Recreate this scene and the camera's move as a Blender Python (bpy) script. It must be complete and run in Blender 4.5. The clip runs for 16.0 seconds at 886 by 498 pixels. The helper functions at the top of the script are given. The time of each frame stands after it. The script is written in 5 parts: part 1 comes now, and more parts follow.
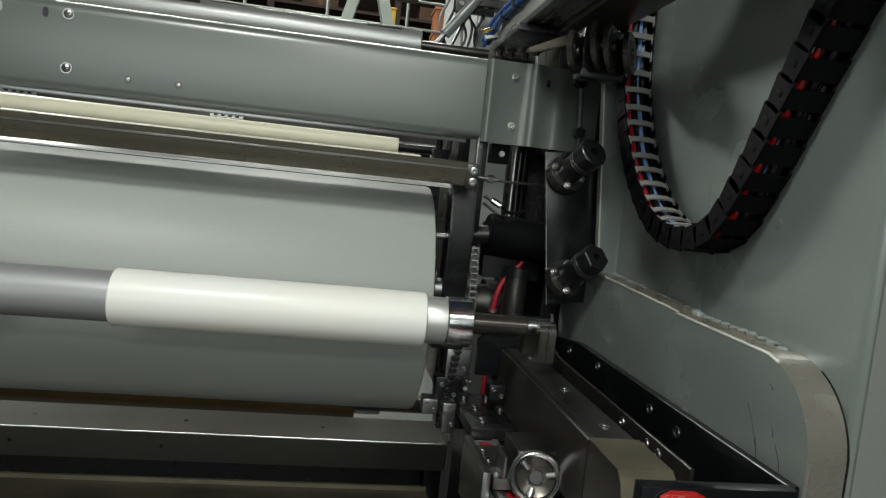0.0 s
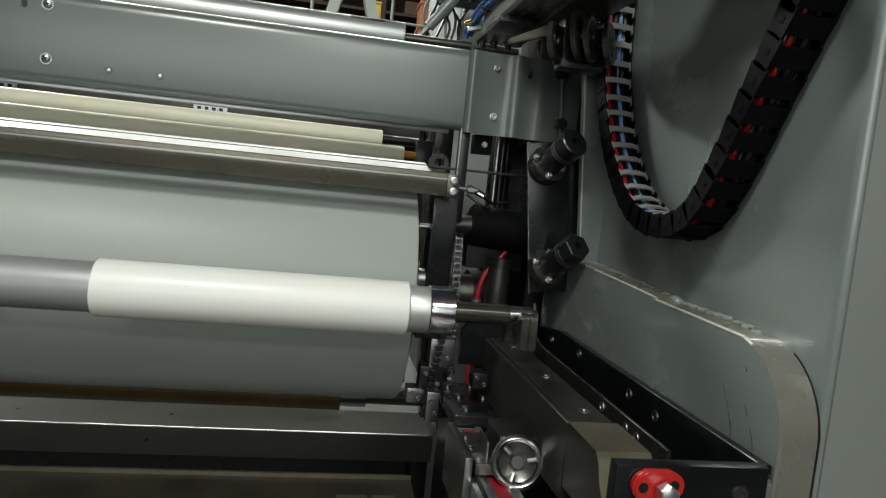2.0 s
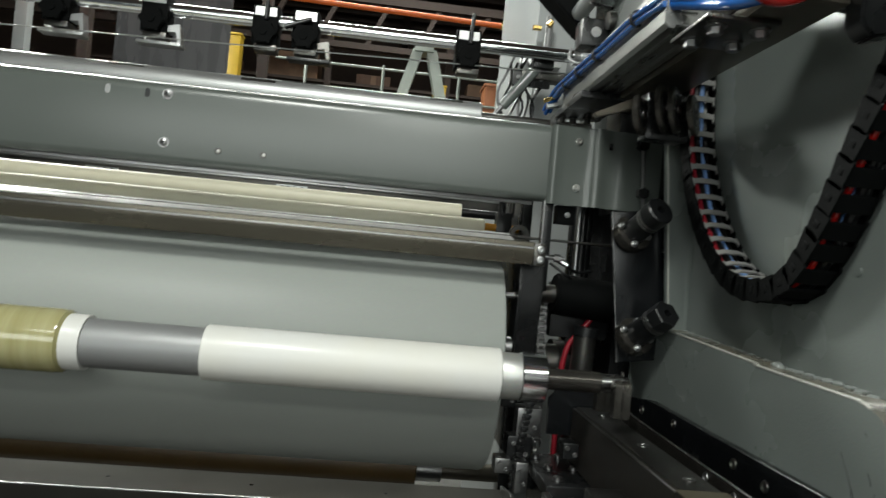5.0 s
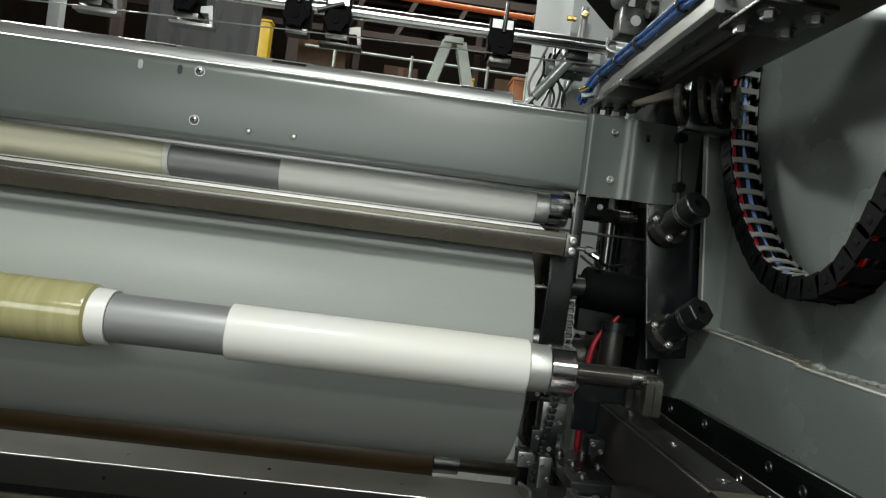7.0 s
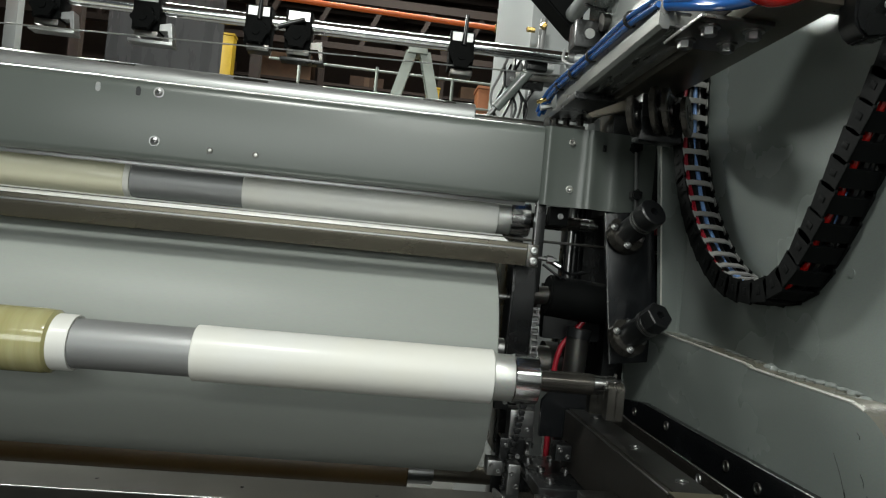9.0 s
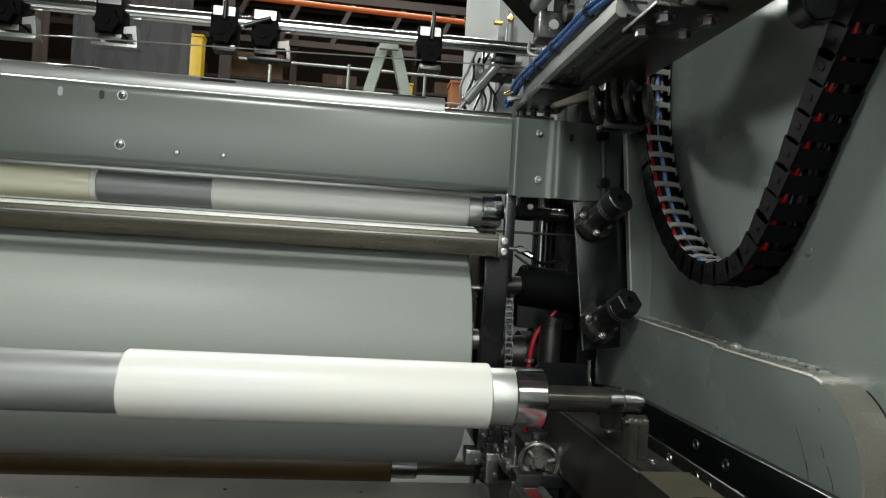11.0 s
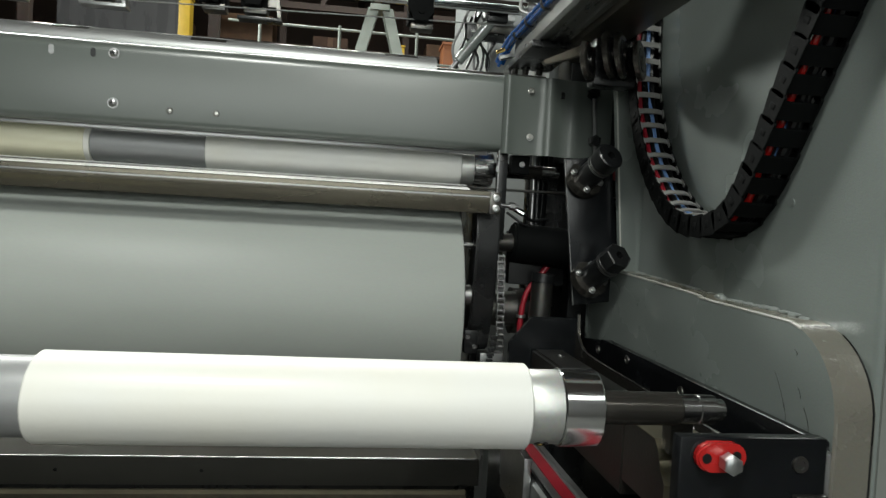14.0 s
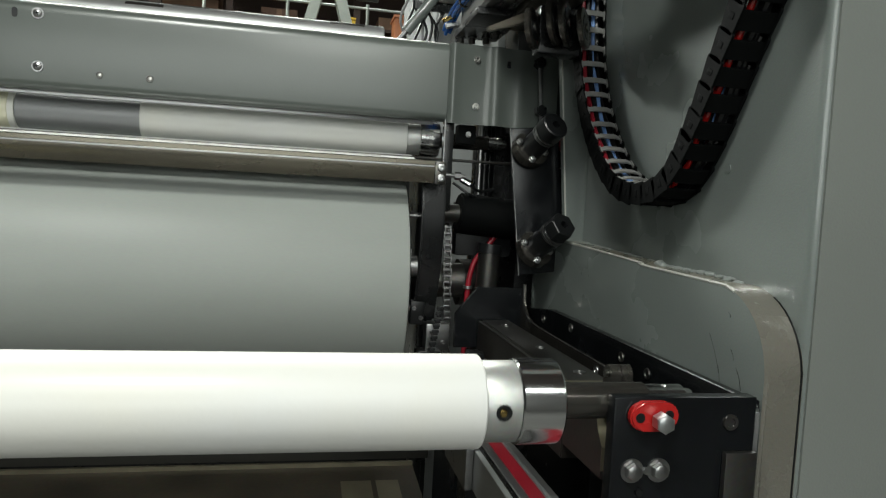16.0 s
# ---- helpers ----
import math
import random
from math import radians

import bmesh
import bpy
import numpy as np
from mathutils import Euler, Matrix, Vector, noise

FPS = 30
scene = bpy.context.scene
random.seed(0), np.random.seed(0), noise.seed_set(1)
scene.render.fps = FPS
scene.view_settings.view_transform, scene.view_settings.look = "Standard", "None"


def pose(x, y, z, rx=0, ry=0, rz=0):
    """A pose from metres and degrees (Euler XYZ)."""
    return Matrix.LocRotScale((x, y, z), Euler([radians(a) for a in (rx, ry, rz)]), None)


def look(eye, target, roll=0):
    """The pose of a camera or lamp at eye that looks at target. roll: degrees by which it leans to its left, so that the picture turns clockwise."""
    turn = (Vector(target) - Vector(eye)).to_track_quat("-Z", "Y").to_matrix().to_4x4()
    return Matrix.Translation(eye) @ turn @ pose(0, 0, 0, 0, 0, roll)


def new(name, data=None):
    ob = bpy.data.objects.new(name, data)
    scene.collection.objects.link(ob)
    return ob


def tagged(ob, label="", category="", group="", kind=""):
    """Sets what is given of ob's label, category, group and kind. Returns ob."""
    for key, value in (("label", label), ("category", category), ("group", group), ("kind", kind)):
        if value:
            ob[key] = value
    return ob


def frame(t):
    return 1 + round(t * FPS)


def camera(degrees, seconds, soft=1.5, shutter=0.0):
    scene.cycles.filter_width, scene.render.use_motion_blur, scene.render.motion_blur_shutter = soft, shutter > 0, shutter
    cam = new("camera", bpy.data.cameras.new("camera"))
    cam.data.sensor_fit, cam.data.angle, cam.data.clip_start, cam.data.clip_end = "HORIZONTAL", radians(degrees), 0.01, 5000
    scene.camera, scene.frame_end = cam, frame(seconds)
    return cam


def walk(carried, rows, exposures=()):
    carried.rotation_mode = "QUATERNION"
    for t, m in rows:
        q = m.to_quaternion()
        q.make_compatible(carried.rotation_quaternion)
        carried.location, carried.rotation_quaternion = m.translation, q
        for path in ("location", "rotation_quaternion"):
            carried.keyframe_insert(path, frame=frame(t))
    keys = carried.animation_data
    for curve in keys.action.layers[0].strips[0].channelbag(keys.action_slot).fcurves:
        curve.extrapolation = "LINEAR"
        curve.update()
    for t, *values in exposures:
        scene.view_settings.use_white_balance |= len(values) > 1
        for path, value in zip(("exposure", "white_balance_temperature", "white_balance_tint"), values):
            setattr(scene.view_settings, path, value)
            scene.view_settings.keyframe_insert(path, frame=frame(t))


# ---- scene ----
cam = camera(66.0, 16.0, soft=1.2, shutter=0.5)
PATH = [
    (0, (0.049, 0.074, 1.297), (0.368, 2.041, 1.127), 6.0),
    (0.5, (0.055, 0.072, 1.298), (0.391, 2.036, 1.126), 6.3),
    (1, (0.054, 0.062, 1.297), (0.387, 2.027, 1.13), 6.1),
    (1.5, (0.057, 0.062, 1.286), (0.426, 2.019, 1.101), 5.8),
    (2, (0.057, 0.063, 1.288), (0.413, 2.023, 1.109), 5.8),
    (2.5, (0.058, 0.064, 1.291), (0.375, 2.034, 1.151), 5.9),
    (3, (0.031, 0.048, 1.324), (0.342, 2.023, 1.293), 6.2),
    (3.5, (0.037, 0.045, 1.314), (0.325, 2.024, 1.339), 6.9),
    (4, (0.031, 0.035, 1.312), (0.299, 2.017, 1.335), 6.5),
    (4.5, (0.034, 0.031, 1.306), (0.323, 2.01, 1.331), 7.0),
    (5, (-0.001, 0.039, 1.268), (0.166, 2.032, 1.296), 5.3),
    (5.2, (-0.011, 0.051, 1.25), (0.132, 2.046, 1.241), 6.2),
    (7.3, (-0.016, 0.064, 1.253), (0.095, 2.061, 1.261), 7.3),
    (7.5, (-0.027, 0.062, 1.257), (0.112, 2.057, 1.259), 7.2),
    (8, (-0.028, 0.057, 1.256), (0.127, 2.051, 1.256), 7.4),
    (8.5, (-0.013, 0.059, 1.262), (0.173, 2.05, 1.281), 6.5),
    (9, (0.0, 0.045, 1.265), (0.187, 2.035, 1.302), 5.5),
    (11.5, (0.018, 0.032, 1.258), (0.267, 2.017, 1.281), 3.3),
    (12, (0.011, 0.027, 1.253), (0.258, 2.012, 1.264), 3.4),
    (12.5, (0.01, 0.021, 1.254), (0.268, 2.004, 1.267), 3.3),
    (13, (0.01, 0.017, 1.254), (0.264, 2.001, 1.261), 2.9),
    (13.5, (0.011, 0.013, 1.25), (0.255, 1.998, 1.232), 2.8),
    (14, (0.016, 0.013, 1.244), (0.286, 1.994, 1.174), 3.2),
    (14.5, (0.029, 0.014, 1.233), (0.364, 1.983, 1.136), 3.4),
    (15, (0.035, 0.017, 1.231), (0.384, 1.983, 1.126), 3.1),
    (15.5, (0.032, 0.012, 1.23), (0.42, 1.971, 1.114), 3.1),
    (16, (0.038, 0.022, 1.23), (0.44, 1.977, 1.102), 3.1),
]
walk(cam, [(t, look(eye, target, roll)) for t, eye, target, roll in PATH])

# ---- light ----
world = bpy.data.worlds.new("hall_air")
scene.world = world
world.use_nodes = True
world.node_tree.nodes["Background"].inputs["Color"].default_value = (0.75, 0.85, 1.0, 1)
world.node_tree.nodes["Background"].inputs["Strength"].default_value = 0.05


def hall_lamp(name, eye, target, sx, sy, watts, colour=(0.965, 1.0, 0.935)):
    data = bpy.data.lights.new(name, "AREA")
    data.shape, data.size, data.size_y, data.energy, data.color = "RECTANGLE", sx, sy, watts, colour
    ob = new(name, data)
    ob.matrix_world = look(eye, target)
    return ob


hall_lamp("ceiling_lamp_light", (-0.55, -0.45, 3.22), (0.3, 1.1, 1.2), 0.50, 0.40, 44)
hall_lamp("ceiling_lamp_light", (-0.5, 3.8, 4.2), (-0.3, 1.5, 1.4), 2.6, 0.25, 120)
# Rear-left lamp added only to brighten the upper side panel, never seen.
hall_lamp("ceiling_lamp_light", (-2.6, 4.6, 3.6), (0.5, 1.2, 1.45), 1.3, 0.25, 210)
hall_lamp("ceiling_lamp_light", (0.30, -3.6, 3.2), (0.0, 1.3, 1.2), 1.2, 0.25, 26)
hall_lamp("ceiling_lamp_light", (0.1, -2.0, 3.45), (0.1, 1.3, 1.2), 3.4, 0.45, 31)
# Broad fill added behind the camera; no such source is seen.
hall_lamp("front_fill", (-0.5, -3.9, 2.0), (0.1, 1.3, 1.3), 4.4, 1.5, 72, (0.95, 1.0, 0.95))
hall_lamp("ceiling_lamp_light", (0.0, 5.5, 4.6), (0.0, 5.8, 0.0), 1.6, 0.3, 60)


# ---- materials ----
def surf(name, colour, rough=0.5, metal=0.0, var=0.12, scale=9.0, fine=160.0, bump=0.08, stretch=(1, 1, 1), coat=0.0, tint=None, rvar=0.12, spec=0.5, crough=0.15):
    m = bpy.data.materials.new(name)
    m.use_nodes = True
    nt = m.node_tree
    bsdf = nt.nodes["Principled BSDF"]
    link = nt.links.new
    tc = nt.nodes.new("ShaderNodeTexCoord")
    mp = nt.nodes.new("ShaderNodeMapping")
    mp.inputs["Scale"].default_value = stretch
    link(tc.outputs["Object"], mp.inputs["Vector"])
    big, small = nt.nodes.new("ShaderNodeTexNoise"), nt.nodes.new("ShaderNodeTexNoise")
    big.inputs["Scale"].default_value, small.inputs["Scale"].default_value = scale, fine
    big.inputs["Detail"].default_value, small.inputs["Detail"].default_value = 5, 3
    link(mp.outputs["Vector"], big.inputs["Vector"])
    link(mp.outputs["Vector"], small.inputs["Vector"])
    ramp = nt.nodes.new("ShaderNodeValToRGB")
    low = tint or tuple(c * (1 - 2 * var) for c in colour)
    ramp.color_ramp.elements[0].position, ramp.color_ramp.elements[1].position = 0.3, 0.72
    ramp.color_ramp.elements[0].color = (*low, 1)
    ramp.color_ramp.elements[1].color = (*colour, 1)
    link(big.outputs["Fac"], ramp.inputs["Fac"])
    mix = nt.nodes.new("ShaderNodeMix")
    mix.data_type, mix.blend_type = "RGBA", "MULTIPLY"
    mix.inputs["Factor"].default_value = min(1.0, var * 2)
    link(ramp.outputs["Color"], mix.inputs["A"])
    link(small.outputs["Color"], mix.inputs["B"])
    link(ramp.outputs["Color"] if var < 0.02 else mix.outputs["Result"], bsdf.inputs["Base Color"])
    rr = nt.nodes.new("ShaderNodeMapRange")
    rr.inputs["To Min"].default_value, rr.inputs["To Max"].default_value = max(0.02, rough - rvar), min(1, rough + rvar)
    link(big.outputs["Fac"], rr.inputs["Value"])
    link(rr.outputs["Result"], bsdf.inputs["Roughness"])
    bsdf.inputs["Metallic"].default_value = metal
    bsdf.inputs["Coat Weight"].default_value = coat
    bsdf.inputs["Coat Roughness"].default_value = crough
    bsdf.inputs["Specular IOR Level"].default_value = spec
    if bump:
        bp = nt.nodes.new("ShaderNodeBump")
        bp.inputs["Strength"].default_value, bp.inputs["Distance"].default_value = bump, 0.002
        link(small.outputs["Fac"], bp.inputs["Height"])
        link(bp.outputs["Normal"], bsdf.inputs["Normal"])
    return m


PAINT = surf("grey_machine_paint", (0.184, 0.208, 0.197), 0.26, 0, 0.07, 3, 320, 0.16, coat=0.4, crough=0.12)
FRONTPAINT = surf("grey_orange_peel_paint", (0.198, 0.212, 0.198), 0.32, 0, 0.05, 4, 300, 0.18, coat=0.35)
CAST = surf("grey_textured_paint", (0.21, 0.23, 0.22), 0.36, 0, 0.08, 7, 300, 0.14, coat=0.2)
BEAMPAINT = surf("grey_beam_paint", (0.094, 0.107, 0.098), 0.34, 0, 0.04, 3, 240, 0.06, coat=0.45, crough=0.22)
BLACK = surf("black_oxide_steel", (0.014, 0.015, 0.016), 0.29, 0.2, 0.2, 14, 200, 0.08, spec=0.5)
BLACKPLATE = surf("blackened_plate", (0.012, 0.0135, 0.0155), 0.24, 0.3, 0.2, 10, 180, 0.06)
PLASTIC = surf("black_plastic", (0.004, 0.0045, 0.0046), 0.6, 0, 0.1, 30, 200, 0.05, spec=0.05)
LINKGREY = surf("grey_plastic", (0.25, 0.25, 0.24), 0.5, 0, 0.1, 30, 200, 0.05)
STEEL = surf("ground_steel", (0.42, 0.42, 0.42), 0.32, 1, 0.12, 8, 120, 0.05, (1, 6, 6))
DARKSTEEL = surf("oily_dark_steel", (0.17, 0.165, 0.155), 0.32, 0.9, 0.2, 9, 160, 0.08)
KNIFESTEEL = surf("worn_bar_steel", (0.165, 0.152, 0.12), 0.26, 0.75, 0.06, 5, 120, 0.03, (1, 3, 3))
POLISHED = surf("polished_steel", (0.62, 0.62, 0.62), 0.22, 1, 0.06, 6, 140, 0.02, (1, 5, 5), rvar=0.06)
CHROME = surf("chrome", (0.82, 0.83, 0.84), 0.14, 1, 0.02, 6, 140, 0.0, rvar=0.04)
SHAFTGREY = surf("dull_steel_tube", (0.36, 0.365, 0.37), 0.45, 0.4, 0.08, 6, 150, 0.04, (1, 7, 7))
ALU = surf("satin_aluminium", (0.55, 0.56, 0.56), 0.34, 0.95, 0.06, 12, 220, 0.04)
COLLAR = surf("matt_aluminium", (0.62, 0.63, 0.61), 0.42, 0.7, 0.1, 20, 200, 0.05)
CORE = surf("white_card_core", (0.77, 0.775, 0.765), 0.45, 0, 0.015, 6, 220, 0.04, coat=0.15, tint=(0.78, 0.765, 0.70))
CREAM = surf("cream_rubber", (0.84, 0.80, 0.64), 0.45, 0, 0.03, 7, 200, 0.05)
FILM = surf("yellow_film_wound", (0.50, 0.47, 0.25), 0.16, 0, 0.08, 5, 60, 0.02, (14, 1, 1), coat=1.0, crough=0.06, tint=(0.40, 0.37, 0.17))
DRUMGREY = surf("grey_drum_cover", (0.345, 0.367, 0.346), 0.46, 0.0, 0.05, 4, 190, 0.03, (0.5, 2, 2), rvar=0.05, spec=0.4)
RED = surf("red_enamel", (0.45, 0.015, 0.014), 0.25, 0, 0.08, 30, 200, 0.04, coat=0.5)
REDTAPE = surf("red_tape", (0.30, 0.01, 0.022), 0.4, 0, 0.08, 30, 200, 0.04)
REDHOSE = surf("red_hose", (0.34, 0.010, 0.008), 0.22, 0, 0.05, 30, 200, 0.0, coat=0.5)
BLUEHOSE = surf("blue_hose", (0.015, 0.115, 0.42), 0.2, 0, 0.05, 30, 200, 0.0, coat=0.6)
LIGHTBLUE = surf("pale_blue_cable", (0.20, 0.36, 0.72), 0.3, 0, 0.05, 30, 200, 0.0)
GREYCABLE = surf("grey_cable", (0.25, 0.25, 0.25), 0.35, 0, 0.05, 30, 200, 0.0)
BRASS = surf("brass", (0.62, 0.45, 0.16), 0.25, 1, 0.08, 30, 200, 0.02)
SILL = surf("dull_sill_steel", (0.095, 0.092, 0.082), 0.36, 0.5, 0.06, 6, 160, 0.06)
BARBROWN = surf("oily_brown_steel", (0.15, 0.135, 0.108), 0.32, 0.6, 0.15, 12, 200, 0.05)
TAN = surf("worn_brass_sheet", (0.20, 0.18, 0.125), 0.35, 0.6, 0.15, 16, 200, 0.06)
ROLLRUST = surf("rust_brown_rubber", (0.17, 0.105, 0.04), 0.4, 0, 0.2, 6, 120, 0.05)
PANBROWN = surf("stained_pan_steel", (0.075, 0.062, 0.045), 0.45, 0.3, 0.3, 7, 120, 0.1, tint=(0.03, 0.026, 0.02))
ORANGE = surf("orange_plastic", (0.75, 0.14, 0.02), 0.4, 0, 0.05, 20, 200, 0.02)
CRATE = surf("faded_orange_plastic", (0.42, 0.16, 0.07), 0.5, 0, 0.15, 8, 120, 0.05)
AMBER = surf("amber_bracket", (0.60, 0.27, 0.02), 0.35, 0, 0.1, 30, 200, 0.03)
YELLOW = surf("yellow_paint", (0.62, 0.40, 0.03), 0.45, 0, 0.12, 8, 120, 0.04)
LADDER = surf("pale_green_paint", (0.38, 0.42, 0.38), 0.45, 0.2, 0.1, 8, 120, 0.04)
BROWN = surf("brown_card", (0.17, 0.09, 0.055), 0.7, 0, 0.2, 6, 90, 0.08)
TANCARD = surf("tan_card", (0.34, 0.20, 0.12), 0.7, 0, 0.2, 6, 90, 0.08)
HALLWALL = surf("hall_wall_brown", (0.11, 0.072, 0.055), 0.8, 0, 0.2, 1.5, 40, 0.05)
ROOF = surf("roof_sheet_brown", (0.075, 0.05, 0.04), 0.7, 0.1, 0.2, 2, 40, 0.05)
CONCRETE = surf("hall_concrete", (0.24, 0.24, 0.225), 0.7, 0, 0.2, 2, 60, 0.1)
COLUMN = surf("pale_grey_paint", (0.40, 0.42, 0.42), 0.45, 0, 0.06, 4, 160, 0.05)
BARETUBE = surf("bare_drawn_tube", (0.48, 0.49, 0.49), 0.42, 0.7, 0.05, 6, 140, 0.03, (1, 6, 6))
WEB = surf("hanging_film_web", (0.12, 0.12, 0.125), 0.28, 0, 0.12, 2.5, 60, 0.04, (6, 1, 1))
DEFLECT = surf("satin_deflector_sheet", (0.74, 0.74, 0.73), 0.36, 0.45, 0.05, 5, 140, 0.03, (1, 5, 5))
ZINC = surf("bright_zinc", (0.58, 0.58, 0.55), 0.28, 0.85, 0.05, 20, 200, 0.02)
GUNMETAL = surf("gunmetal", (0.125, 0.118, 0.106), 0.24, 0.8, 0.12, 20, 200, 0.04)
WRAP = surf("pale_film_wrap", (0.80, 0.77, 0.58), 0.2, 0, 0.03, 6, 150, 0.02, (1, 4, 4), coat=0.6)
ARMGREY = surf("dull_arm_profile", (0.26, 0.265, 0.255), 0.3, 0.7, 0.08, 10, 200, 0.04, (4, 1, 4))
RAILDARK = surf("blackened_rail_steel", (0.045, 0.041, 0.036), 0.36, 0.25, 0.2, 12, 160, 0.08, spec=0.4)
BANDPAINT = surf("warm_grey_textured_paint", (0.155, 0.148, 0.126), 0.26, 0, 0.08, 8, 260, 0.4, coat=0.5)
OCHRE = surf("ochre_primer_stain", (0.19, 0.165, 0.11), 0.28, 0, 0.2, 22, 200, 0.3, tint=(0.12, 0.12, 0.10), coat=0.5)
# Sealant on the boss edge; also the painted highlight of the flange edge.
SEALGLINT = surf("pale_sealant_and_edge_glint", (0.46, 0.46, 0.42), 0.35, 0, 0.1, 30, 200, 0.1)
FOIL = surf("crumpled_foil", (0.8, 0.8, 0.8), 0.2, 0.35, 0.05, 30, 200, 0.1)


# ---- building helpers ----
def thing(name, loc, label, category, group="", kind=""):
    ob = new(name)
    ob.empty_display_size = 0.05
    ob.location = loc
    ob["base"] = tuple(loc)
    return tagged(ob, label, category, group, kind)


def finish(bm, material, off=(0, 0, 0), smooth=35):
    me = bpy.data.meshes.new("mesh")
    bmesh.ops.recalc_face_normals(bm, faces=bm.faces)
    if any(off):
        bmesh.ops.translate(bm, verts=bm.verts, vec=-Vector(off))
    bm.to_mesh(me)
    bm.free()
    me.materials.append(material)
    me.shade_smooth()
    me.set_sharp_from_angle(angle=radians(smooth))
    return me


def base_of(ob):
    v = Vector((0, 0, 0))
    while ob is not None:
        v += ob.location
        ob = ob.parent
    return v


def part(name, bm, material, parent, label="", smooth=35):
    """One mesh under a thing or a part; its points are given in the world."""
    ob = new(name, finish(bm, material, base_of(parent), smooth))
    ob.parent = parent
    if label:
        ob["label"] = label
    return ob


def solid(name, bm, material, label, category, group="", kind="", smooth=35):
    return tagged(new(name, finish(bm, material, smooth=smooth)), label, category, group, kind)


def box(bm, x0, x1, y0, y1, z0, z1, bevel=0.0, turn=None):
    made = bmesh.ops.create_cube(bm, size=1.0)["verts"]
    m = Matrix.LocRotScale(((x0 + x1) / 2, (y0 + y1) / 2, (z0 + z1) / 2), turn, (abs(x1 - x0), abs(y1 - y0), abs(z1 - z0)))
    bmesh.ops.transform(bm, matrix=m, verts=made)
    if bevel:
        edges = list({e for v in made for e in v.link_edges})
        bmesh.ops.bevel(bm, geom=edges, offset=bevel, segments=2, affect="EDGES", profile=0.6)
    return bm


def cyl(bm, p0, p1, r0, r1=None, seg=24, bevel=0.0):
    p0, p1 = Vector(p0), Vector(p1)
    d = p1 - p0
    made = bmesh.ops.create_cone(bm, cap_ends=True, segments=seg, radius1=r0, radius2=r0 if r1 is None else r1, depth=d.length)["verts"]
    m = Matrix.Translation((p0 + p1) / 2) @ d.to_track_quat("Z", "Y").to_matrix().to_4x4()
    bmesh.ops.transform(bm, matrix=m, verts=made)
    if bevel:
        edges = list({e for v in made for e in v.link_edges if len({round(f.normal.dot(d.normalized()), 2) for f in e.link_faces}) > 1})
        bmesh.ops.bevel(bm, geom=edges, offset=bevel, segments=2, affect="EDGES")
    return bm


def revolve(bm, profile, origin=(0, 0, 0), axis=(1, 0, 0), seg=72):
    """A turned solid: profile of (along the axis, radius), closed at both ends on the axis."""
    o, a = Vector(origin), Vector(axis).normalized()
    u = a.orthogonal().normalized()
    w = a.cross(u)
    rings = []
    for s, r in profile:
        if r < 1e-6:
            rings.append([bm.verts.new(o + a * s)])
        else:
            rings.append([bm.verts.new(o + a * s + (u * math.cos(2 * math.pi * k / seg) + w * math.sin(2 * math.pi * k / seg)) * r) for k in range(seg)])
    for p, q in zip(rings, rings[1:]):
        for k in range(seg):
            if len(p) == 1 and len(q) == 1:
                continue
            if len(p) == 1:
                bm.faces.new((p[0], q[k], q[(k + 1) % seg]))
            elif len(q) == 1:
                bm.faces.new((p[k], p[(k + 1) % seg], q[0]))
            else:
                bm.faces.new((p[k], p[(k + 1) % seg], q[(k + 1) % seg], q[k]))
    return bm


def prism(bm, pts, axis, a, b, bevel=0.0):
    """A polygon of two coordinates pushed along the third axis from a to b."""
    def at(p, s):
        return {"x": (s, p[0], p[1]), "y": (p[0], s, p[1]), "z": (p[0], p[1], s)}[axis]
    lo = [bm.verts.new(at(p, a)) for p in pts]
    hi = [bm.verts.new(at(p, b)) for p in pts]
    faces = [bm.faces.new(lo), bm.faces.new(hi)]
    n = len(pts)
    for k in range(n):
        faces.append(bm.faces.new((lo[k], lo[(k + 1) % n], hi[(k + 1) % n], hi[k])))
    if bevel:
        edges = list({e for f in faces for e in f.edges})
        bmesh.ops.bevel(bm, geom=edges, offset=bevel, segments=2, affect="EDGES")
    return bm


def spline(pts, steps=8):
    pts = [Vector(p) for p in pts]
    ext = [2 * pts[0] - pts[1], *pts, 2 * pts[-1] - pts[-2]]
    out = []
    for k in range(1, len(ext) - 2):
        p0, p1, p2, p3 = ext[k - 1 : k + 3]
        for s in range(steps):
            t = s / steps
            out.append(0.5 * (2 * p1 + (p2 - p0) * t + (2 * p0 - 5 * p1 + 4 * p2 - p3) * t * t + (3 * p1 - p0 - 3 * p2 + p3) * t ** 3))
    return out + [pts[-1]]


def hose(bm, pts, r, seg=14, steps=8):
    path = spline(pts, steps)
    rings, u = [], None
    for k, p in enumerate(path):
        d = (path[min(k + 1, len(path) - 1)] - path[max(k - 1, 0)]).normalized()
        u = d.orthogonal().normalized() if u is None else (u - d * u.dot(d)).normalized()
        w = d.cross(u)
        rings.append([bm.verts.new(p + (u * math.cos(2 * math.pi * j / seg) + w * math.sin(2 * math.pi * j / seg)) * r) for j in range(seg)])
    for a, b in zip(rings, rings[1:]):
        for j in range(seg):
            bm.faces.new((a[j], a[(j + 1) % seg], b[(j + 1) % seg], b[j]))
    bm.faces.new(rings[0])
    bm.faces.new(rings[-1])
    return bm


def B():
    return bmesh.new()


